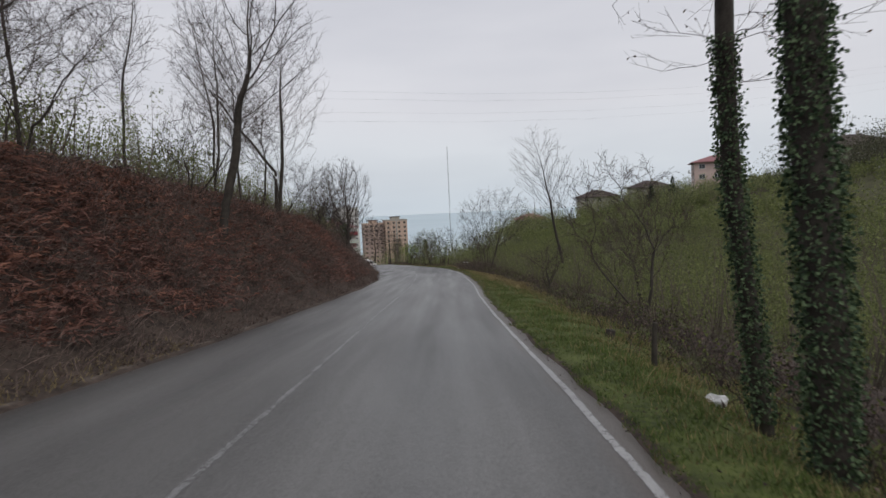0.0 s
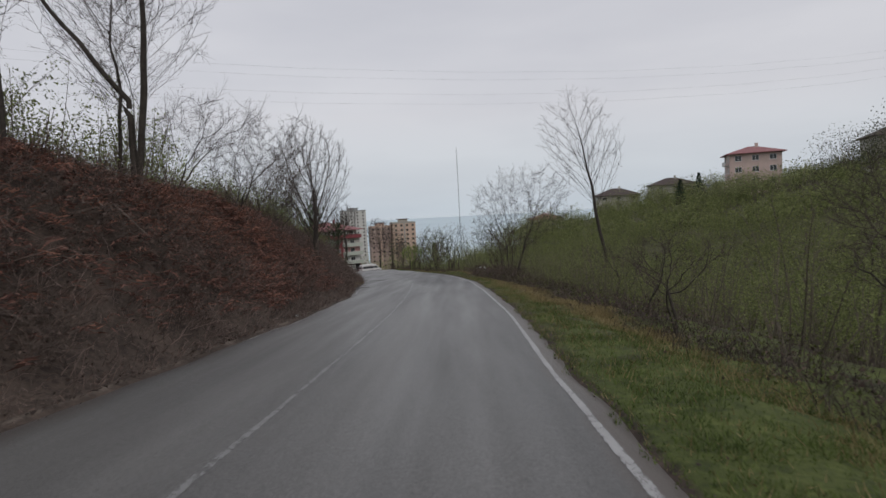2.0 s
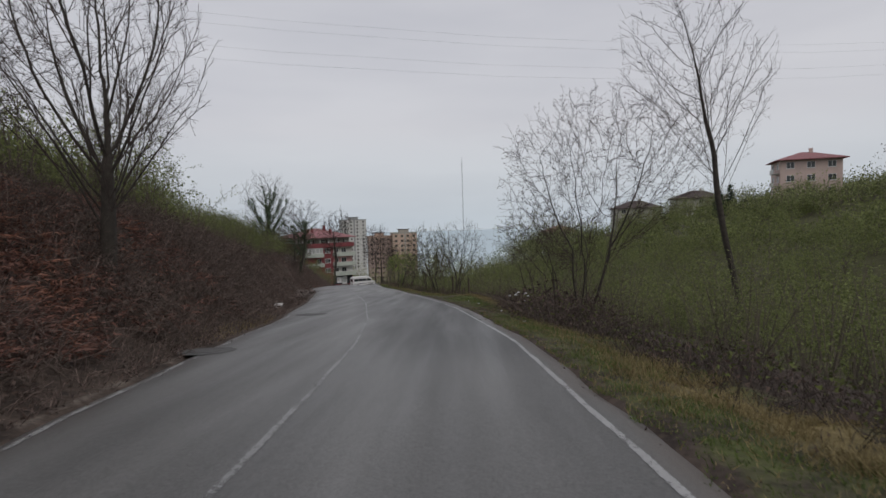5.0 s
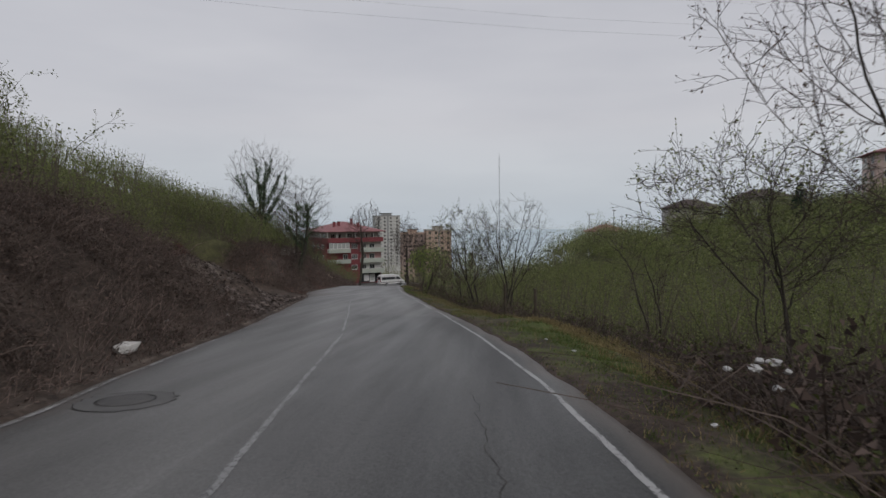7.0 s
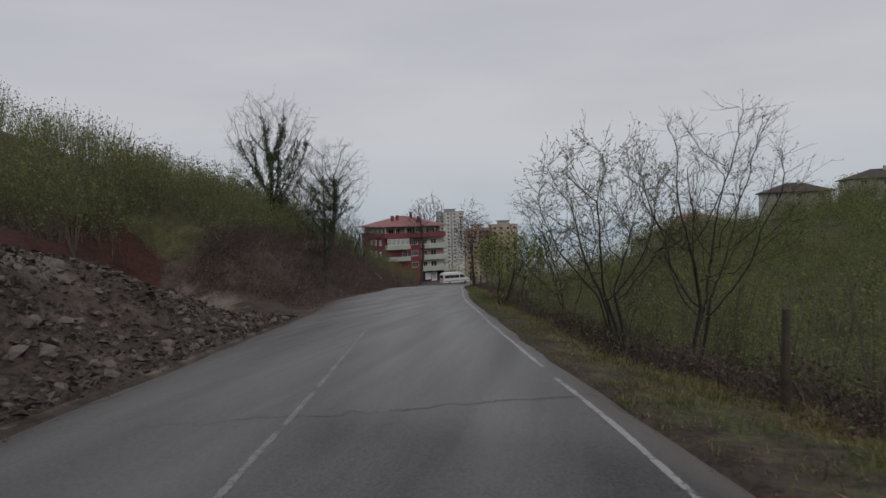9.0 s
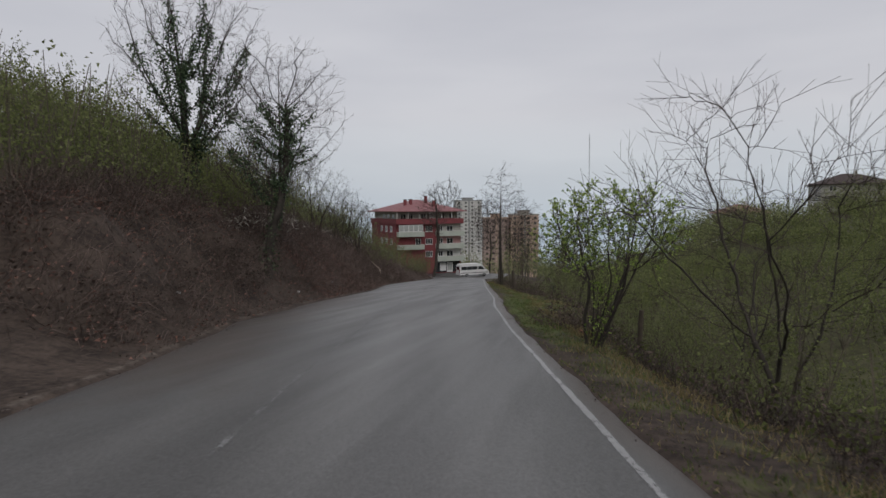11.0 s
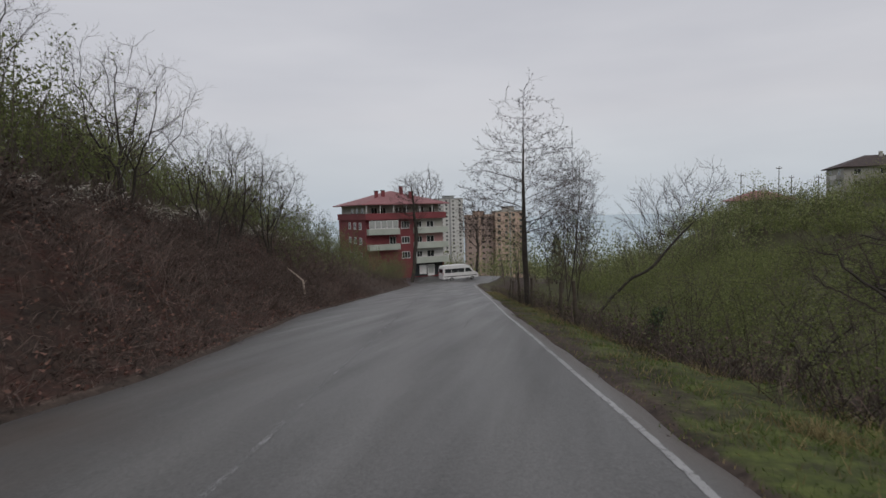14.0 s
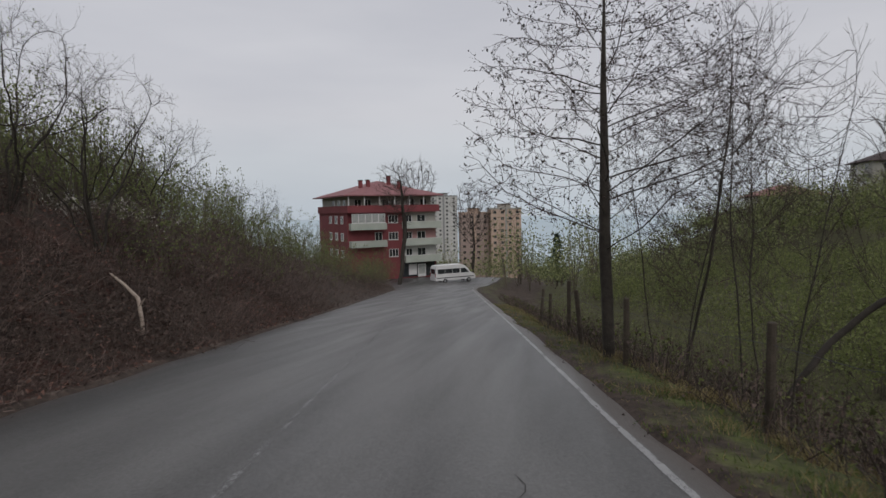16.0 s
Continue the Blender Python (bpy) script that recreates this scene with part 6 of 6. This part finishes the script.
young = facets("green_leaves", at3[fresh], bg.normal(0, 1, at3[fresh].shape), size[fresh], size[fresh] * 0.8, HAZEL_LEAF, 9)
root = tagged(new("roadside_brush"), "dark tangled brush along the edge of the verge", "brush", kind="stuff")
for me in (brush, pale, dead, young):
    new(me.name, me).parent = root
# a dark mound of dead brambles on the verge, and lower ones further down
for x, y0, k in ((2.3, 52.6, 1.3), (2.9, 53.4, 1.6), (2.1, 54.2, 1.4), (3.2, 54.8, 1.8), (2.4, 55.6, 1.65), (1.8, 56.2, 1.25), (3.3, 56.4, 1.7), (2.5, 57.2, 1.4), (4.0, 55.6, 1.8), (4.2, 57.4, 1.6), (3.6, 52.4, 1.5),
                 (-6.6, 92.0, 0.8), (-6.3, 93.2, 0.95), (-6.0, 91.2, 0.9), (-7.2, 109.4, 1.0), (-6.9, 107.6, 1.1), (-7.4, 106.4, 0.9), (-7.9, 110.6, 1.0), (-7.2, 111.4, 1.1), (-8.2, 112.4, 1.0), (-7.6, 113.2, 1.0), (-8.6, 114.4, 1.0), (-9.0, 116.2, 0.9), (-9.6, 118.0, 0.9), (-0.1, 71.2, 0.9), (0.4, 69.8, 0.8), (-0.9, 73.2, 0.9)):
    bush(x, y0, k, 0.0, "low dark leafless bramble bush at the edge of the verge", "brambles on the verge")

n = 290000
y = np.concatenate([bg.uniform(0, 72, 190000), bg.uniform(72, 140, 100000)])
v = verge(y)
d = -0.1 + bg.random(n) * (v + 0.9)
green = lush(y)
keep = ~((ripple(y, d, 3.0, 4) < 0.1 - 0.7 * green) & (bg.random(n) < 0.7)) & (d > 0.12 * ripple(y, d, 1.3, 6))
keep &= ~((y > 55) & (y < 69) & (d < 1.0 + 0.5 * ripple(y, d, 2.1, 5)) & (bg.random(n) < 0.6))
y, d, v, green = y[keep], d[keep], v[keep], green[keep]
lip = np.where(((y > 27) & (y < 44)) | ((y > 57) & (y < 70)), 0.75, 0.35) * gentle(v - 1.3, v - 0.2, d + 0.4 * ripple(y, d, 2.3, 7))
straw = bg.random(len(y)) < 0.08 + 0.45 * (1 - green) * (0.6 + 0.6 * ripple(y, d, 1.9, 8)) + lip
clump = 0.7 + 0.9 * np.clip(ripple(y, d, 1.1, 9) + 0.2, 0, 1)
tall = bg.uniform(0.04, 0.10, len(y)) * clump * np.where(straw, 1.4, 1.0) * (0.5 + 0.5 * gentle(0.1, 0.8, d))
at = VERGE.at(y, np.maximum(d, 0.0), -0.01)
at[:, 0] += np.minimum(d, 0.0)
out = np.array((0, 0, 1.0)) + bg.normal(0, 0.55, at.shape)
turf = []
for nm, mask, m in (("green_blades", ~straw, GRASS), ("straw_blades", straw, STRAW)):
    turf.append(facets(nm, at[mask], out[mask], tall[mask] * 1.2, np.full(mask.sum(), 0.012), m, 10))
# straw tussocks along the lip of the verge
ty = np.concatenate([bg.uniform(26, 46, 34), bg.uniform(57, 71, 26), bg.uniform(84, 122, 30)])
ty = np.repeat(ty, 130) + bg.normal(0, 0.14, len(ty) * 130)
td = np.repeat(verge(ty[::130]) + bg.normal(-0.15, 0.35, len(ty) // 130), 130) + bg.normal(0, 0.14, len(ty))
at = VERGE.at(ty, np.maximum(td, 0.05), -0.02)
turf.append(bent_stalks("straw_tussocks", at, np.array((0, 0, 0.8)) + bg.normal(0, 0.5, at.shape), bg.uniform(0.15, 0.42, len(ty)), np.full(len(ty), 0.009), 1.2, STRAW, 11))
# tufts at the foot of the bank and in the field
y = np.where(bg.random(1600) < 0.5, bg.uniform(3, 12, 1600), bg.uniform(48, 55, 1600))
at = BANK.at(y, bg.uniform(0.1, 0.8, 1600), -0.02)
turf.append(facets("foot_tufts", at, np.array((0, 0, 1.0)) + bg.normal(0, 0.5, at.shape), bg.uniform(0.08, 0.2, 1600), np.full(1600, 0.016), STRAW, 12))
y = bg.uniform(90, 126, 16000)
at = VERGE.at(y, bg.uniform(2.2, 17, 16000), -0.02)
turf.append(facets("field_blades", at, np.array((0, 0, 1.0)) + bg.normal(0, 0.5, at.shape), bg.uniform(0.08, 0.2, 16000), np.full(16000, 0.024), GRASS, 13))
root = tagged(new("verge_grass"), "short green grass with straw-coloured tufts on the verge", "grass", kind="stuff")
for me in turf:
    new(me.name, me).parent = root

# ---- small things along the road ----
def boulder(rng, r, squash=0.7):
    bm = bmesh.new()
    bmesh.ops.create_icosphere(bm, subdivisions=1, radius=r)
    seed = rng.uniform(0, 50)
    for v in bm.verts:
        k = 1 + 0.55 * noise.noise(v.co / r * 0.9 + Vector((seed, 0, 0))) + 0.15 * noise.noise(v.co / r * 2.3 + Vector((0, seed, 0)))
        v.co = Vector((v.co.x * k, v.co.y * k * 0.85, v.co.z * k * squash))
    me = bpy.data.meshes.new("rock")
    bm.to_mesh(me)
    bm.free()
    return me


sm = random.Random(4)
ROCKS = [boulder(sm, 1.0, sm.uniform(0.5, 0.8)) for _ in range(7)]
for me in ROCKS:
    me.materials.append(STONE)


def rock(x, y, r, me, label, group=""):
    ob = tagged(new("rock", me), label, "rock", group)
    ob.matrix_world = Matrix.Translation((x, y, ground_z(x, y) + 0.25 * r)) @ Euler((sm.uniform(-0.5, 0.5), sm.uniform(-0.5, 0.5), sm.uniform(0, 6.28))).to_matrix().to_4x4() @ Matrix.Diagonal((r, r, r, 1))
    return ob


white = boulder(sm, 0.24, 0.65)
white.materials.append(WHITE_STONE)
ob = tagged(new("white_rock", white), "rough white boulder at the foot of the bank", "rock")
ob.matrix_world = pose(-7.95, 59.3, ground_z(-7.95, 59.3) + 0.1, 0, 0, 40)
# rubble heap
for _ in range(250):
    y = 68.6 + 11.5 * sm.random() ** 1.3
    d = sm.uniform(0.4, 3.9) * (1 - 0.5 * smooth(74, 80, y))
    r = 0.03 + 0.13 * sm.random() ** 3.5
    rock(left_edge(y) - d, y, r, sm.choice(ROCKS), "broken grey-brown stone on the rubble heap", "stones of the rubble heap")
v, f = [], []
for q in range(9000):
    y = 68.2 + 12.5 * sm.random() ** 1.2
    d = sm.uniform(0.2, 4.3) * (1 - 0.45 * smooth(74, 80, y))
    x = left_edge(y) - d
    r = sm.uniform(0.015, 0.06) if q < 6800 else sm.uniform(0.05, 0.13)
    c = Vector((x, y, ground_z(x, y)))
    k = len(v)
    v += [c + Vector((sm.gauss(0, 1), sm.gauss(0, 1), sm.gauss(0.3, 0.7))).normalized() * r for _ in range(4)]
    f += [(k, k + 1, k + 2), (k, k + 2, k + 3), (k, k + 3, k + 1), (k + 1, k + 3, k + 2)]
tagged(new("rubble", mesh_of("rubble", v, f, [STONE])), "small broken stones and earth of the heap", "rubble", kind="stuff")
# pebbles and crumbs on both shoulders
v, f = [], []
for _ in range(5200):
    y = sm.uniform(0, 165)
    x = left_edge(y) - sm.uniform(-0.25, 0.55) if sm.random() < 0.5 else right_edge(y) + sm.uniform(-0.12, 0.6)
    r = sm.uniform(0.006, 0.028)
    c = Vector((x, y, max(ground_z(x, y), road_z(x, y) - 0.02 if left_edge(y) < x < right_edge(y) else -999)))
    k = len(v)
    v += [c + Vector((sm.gauss(0, 1), sm.gauss(0, 1), sm.gauss(0.3, 0.7))).normalized() * r for _ in range(4)]
    f += [(k, k + 1, k + 2), (k, k + 2, k + 3), (k, k + 3, k + 1), (k + 1, k + 3, k + 2)]
tagged(new("gravel", mesh_of("gravel", v, f, [STONE])), "loose grit along both edges of the tarmac", "gravel", kind="stuff")


def disc(n, r, z, wob=0.0, seed=0):
    return [(r * math.cos(2 * math.pi * k / n) * (1 + wob * noise.noise((k * 0.9, seed, 0))), r * math.sin(2 * math.pi * k / n) * (1 + wob * noise.noise((k * 0.9, seed, 4))), z) for k in range(n)]


def manhole(x, y):
    root = tagged(new("manhole"), "round iron manhole cover in a patched ring of tarmac", "manhole cover")
    n = 32
    patch_m = surface("patched_tarmac", (0.085, 0.085, 0.085), (0.13, 0.128, 0.125), 3, 60, rough=0.8, bump=0.4, depth=0.006)
    crack_m = surface("dark_crack", (0.015, 0.015, 0.015), (0.035, 0.033, 0.03), 6, 40, rough=0.95, bump=0)
    iron = surface("cast_iron", (0.05, 0.05, 0.05), (0.11, 0.105, 0.10), 6, 60, rough=0.55, bump=0.6, depth=0.01, metal=0.4)
    a, b = disc(n, 0.56, 0.0, 0.3, 1), disc(n, 0.34, 0.006)
    part("patch", a + b, [(k, (k + 1) % n, n + (k + 1) % n, n + k) for k in range(n)], patch_m, root)
    a2, b2 = disc(n, 0.575, 0.002, 0.3, 1), disc(n, 0.56, 0.004, 0.3, 1)
    part("joint", a2 + b2, [(k, (k + 1) % n, n + (k + 1) % n, n + k) for k in range(n)], crack_m, root)
    part("cover", disc(n, 0.31, 0.012) + disc(n, 0.33, 0.0), [tuple(range(n))] + [(n + k, n + (k + 1) % n, (k + 1) % n, k) for k in range(n)], iron, root)
    part("frame_ring", disc(n, 0.345, 0.01) + disc(n, 0.335, 0.01), [(k, (k + 1) % n, n + (k + 1) % n, n + k) for k in range(n)], crack_m, root)
    root.matrix_world = pose(x, y, road_z(x, y) + 0.005, -4.6, 0, 0)


manhole(-5.6, 55.8)
manhole(-5.4, 46.6)

CRACK = surface("crack_shadow", (0.04, 0.04, 0.04), (0.12, 0.118, 0.112), 2.5, 12, rough=0.95, bump=0)


def crack(pts, width, label):
    v, f = [], []
    for i, (x, y) in enumerate(pts):
        x2, y2 = pts[min(i + 1, len(pts) - 1)]
        x1, y1 = pts[max(i - 1, 0)]
        t = Vector((x2 - x1, y2 - y1, 0)).normalized()
        s = Vector((-t.y, t.x, 0)) * width * (0.5 + abs(rug(x * 3, y * 3, 1)))
        for q in (-1, 1):
            xx, yy = x + s.x * q, y + s.y * q
            v.append((xx, yy, road_z(xx, yy) + 0.004))
        if i:
            f.append((2 * i - 2, 2 * i - 1, 2 * i + 1, 2 * i))
    tagged(new("road_crack", mesh_of("road_crack", v, f, [CRACK])), label, "crack", kind="structure")


def jagged(x0, y0, x1, y1, n, amp, seed):
    r = random.Random(seed)
    return [(x0 + (x1 - x0) * i / n + r.gauss(0, amp), y0 + (y1 - y0) * i / n + r.gauss(0, amp)) for i in range(n + 1)]


crack(jagged(-5.2, 69.2, -2.9, 70.4, 26, 0.05, 1), 0.013, "ragged cross joint between two layers of tarmac")
crack(jagged(-7.6, 68.2, -5.2, 69.2, 24, 0.05, 2), 0.008, "ragged cross joint between two layers of tarmac")
crack(jagged(-1.0, 53.0, -1.35, 56.8, 26, 0.03, 3), 0.007, "crooked long crack in the tarmac")
crack(jagged(-12.6, 110.3, -12.9, 113.6, 20, 0.03, 4), 0.007, "crooked long crack in the tarmac")
crack(jagged(-1.0, 63.4, -1.2, 66.2, 18, 0.05, 6), 0.012, "crooked long crack in the tarmac")


def fence_post(x, y, h, lean):
    bm = bmesh.new()
    bmesh.ops.create_cone(bm, cap_ends=True, segments=9, radius1=0.062, radius2=0.05, depth=h + 0.4)
    for v in bm.verts:
        v.co.z += h / 2 - 0.2
        v.co += Vector((noise.noise(v.co * 3 + Vector((x, y, 0))), noise.noise(v.co * 3 + Vector((y, x, 5))), 0)) * 0.025
    bmesh.ops.bevel(bm, geom=[e for e in bm.edges if all(v.co.z > h - 0.1 for v in e.verts)], offset=0.012, segments=1, affect="EDGES")
    me = bpy.data.meshes.new("fence_post")
    bm.to_mesh(me)
    bm.free()
    me.materials.append(POST_WOOD)
    ob = tagged(new("fence_post", me), "dark weathered wooden fence post", "post", "fence posts along the verge")
    ob.matrix_world = pose(x, y, ground_z(x, y), sm.uniform(-4, 4), lean, 0)
    return Vector((x, y, ground_z(x, y) + h * 0.8))


tops = [fence_post(x, y, h, sm.uniform(-6, 6)) for x, y, h in
        ((-0.6, 70.6, 1.25), (0.35, 68.2, 1.1), (-9.8, 113.1, 1.35), (-10.2, 116.0, 1.3), (-11.3, 119.6, 1.2), (-11.9, 122.6, 1.25), (-12.1, 124.6, 1.5), (-12.6, 127.4, 1.1), (-12.9, 129.0, 1.2), (-4.7, 89.7, 1.2))]
for i in range(2, 8):
    g = Growth()
    a, b = tops[i], tops[i + 1]
    g.tube([a, a.lerp(b, 0.5) - Vector((0, 0, 0.06)), b], [0.004] * 3, 3)
    tagged(new("fence_wire", g.mesh("fence_wire", WIRE)), "thin rusty wire between the fence posts", "wire", "fence wires")


def stump(x, y, r, h, label):
    g = Growth()
    g.tube([Vector((0, 0, -0.2)), Vector((0, 0, h * 0.5)), Vector((0.02, 0, h)), Vector((0.02, 0, h + 0.01))], [r * 1.3, r, r * 0.95, 0.01], 12)
    ob = tagged(new("tree_stump", g.mesh("tree_stump", BARK)), label, "stump")
    ob.matrix_world = pose(*stand(x, y))


stump(3.25, 11.5, 0.10, 0.2, "low dark tree stump in the verge grass")
stump(3.2, 8.9, 0.042, 0.75, "short broken dark trunk beside the verge")
ivy_stump = Growth()
iv = random.Random(6)
ivy_stump.tube([Vector((0, 0, -0.3)), Vector((0.1, 0, 0.7)), Vector((0.35, 0, 1.5))], [0.14, 0.12, 0.07], 8)
ivy_cloak = Growth()
for _ in range(900):
    u = iv.random()
    o = Vector((iv.gauss(0, 1), iv.gauss(0, 1), 0)).normalized()
    c = Vector((0.35 * u * u, 0, 1.6 * u)) + o * abs(iv.gauss(0.16, 0.06)) * (1.2 - 0.6 * u)
    w = swerve(iv, Vector((o.x, o.y, -0.6)), 0.5)
    ivy_cloak.leaf(c, w, offshoot(iv, w, 1.57), 0.08, 0.07)
root = tagged(new("ivy_covered_stump"), "leaning broken trunk cloaked in dark ivy beside the verge", "stump")
for nm, g, m in (("trunk", ivy_stump, BARK), ("ivy", ivy_cloak, IVY)):
    new(nm, g.mesh(nm, m)).parent = root
root.matrix_world = pose(*stand(-7.7, 114.1))
stump(-5.8, 106.4, 0.14, 0.6, "short forked hazel stump in the field")

LITTER = surface("white_plastic", (0.38, 0.38, 0.38), (0.66, 0.66, 0.66), 4, 30, rough=0.6, bump=0.3)
RED_LITTER = surface("red_plastic", (0.3, 0.06, 0.06), (0.4, 0.11, 0.10), 4, 30, rough=0.5, bump=0.2)


def scrap(x, y, r, m, label, lift=0.0):
    bm = bmesh.new()
    bmesh.ops.create_icosphere(bm, subdivisions=2, radius=r)
    s = sm.uniform(0, 40)
    for v in bm.verts:
        v.co *= 1 + 0.6 * noise.noise(v.co / r * 1.6 + Vector((s, 0, 0)))
        v.co.z *= 0.6
    me = bpy.data.meshes.new("litter")
    bm.to_mesh(me)
    bm.free()
    me.materials.append(m)
    ob = tagged(new("litter", me), label, "litter", "litter on the verge")
    ob.matrix_world = pose(x, y, ground_z(x, y) + r * 0.2 + lift, 0, 0, sm.uniform(0, 360))


for x, y, r in ((3.1, 6.6, 0.13), (0.6, 61.2, 0.05), (0.2, 63.0, 0.04), (1.6, 51.8, 0.05), (-9.2, 111.5, 0.06), (-6.9, 97.9, 0.07), (-5.0, 96.6, 0.06),
                (-4.9, 31.8, 0.06), (-9.4, 66.6, 0.05), (-15.2, 88.4, 0.06), (-17.2, 101.8, 0.05), (-16.6, 97.2, 0.07), (-9.0, 62.5, 0.05)):
    scrap(x, y, r, LITTER, "crumpled scrap of white plastic rubbish")
for x, y, r, up in ((1.75, 55.6, 0.07, 0.62), (1.85, 55.7, 0.05, 0.7), (2.1, 55.9, 0.08, 0.66), (2.2, 55.8, 0.05, 0.6), (2.05, 55.7, 0.06, 0.4), (1.55, 55.8, 0.05, 0.55), (1.2, 55.2, 0.035, 0.05)):
    scrap(x, y, r, LITTER, "white plastic rubbish caught on the bramble mound", up)
scrap(-5.9, 90.9, 0.09, RED_LITTER, "crushed red can lying in the grass")

# a pale dead branch sticking out of the brambles on the bank
g = Growth()
g.tube([Vector((0.03, 0, 0)), Vector((0, 0, 0.7)), Vector((-0.06, 0, 1.15)), Vector((-0.4, 0.05, 1.42)), Vector((-0.77, 0.1, 1.66))], [0.05, 0.045, 0.042, 0.034, 0.018], 7)
g.tube([Vector((-0.03, 0, 1.0)), Vector((0.1, 0.0, 1.16))], [0.03, 0.012], 5)
ob = tagged(new("dead_branch", g.mesh("dead_branch", surface("pale_dead_wood", (0.28, 0.22, 0.18), (0.5, 0.42, 0.36), 4, 40, bump=0.4), True)), "pale bare broken branch standing in the brambles", "branch")
ob.matrix_world = pose(*stand(-20.94, 119.6, 0.3))
for x, y, k in ((-20.3, 118.9, 0.85), (-20.7, 118.6, 0.9), (-20.2, 119.7, 0.8)):
    bush(x, y, k, 0.4, "low brown leafless bramble bush on the bank", "brambles on the bank")
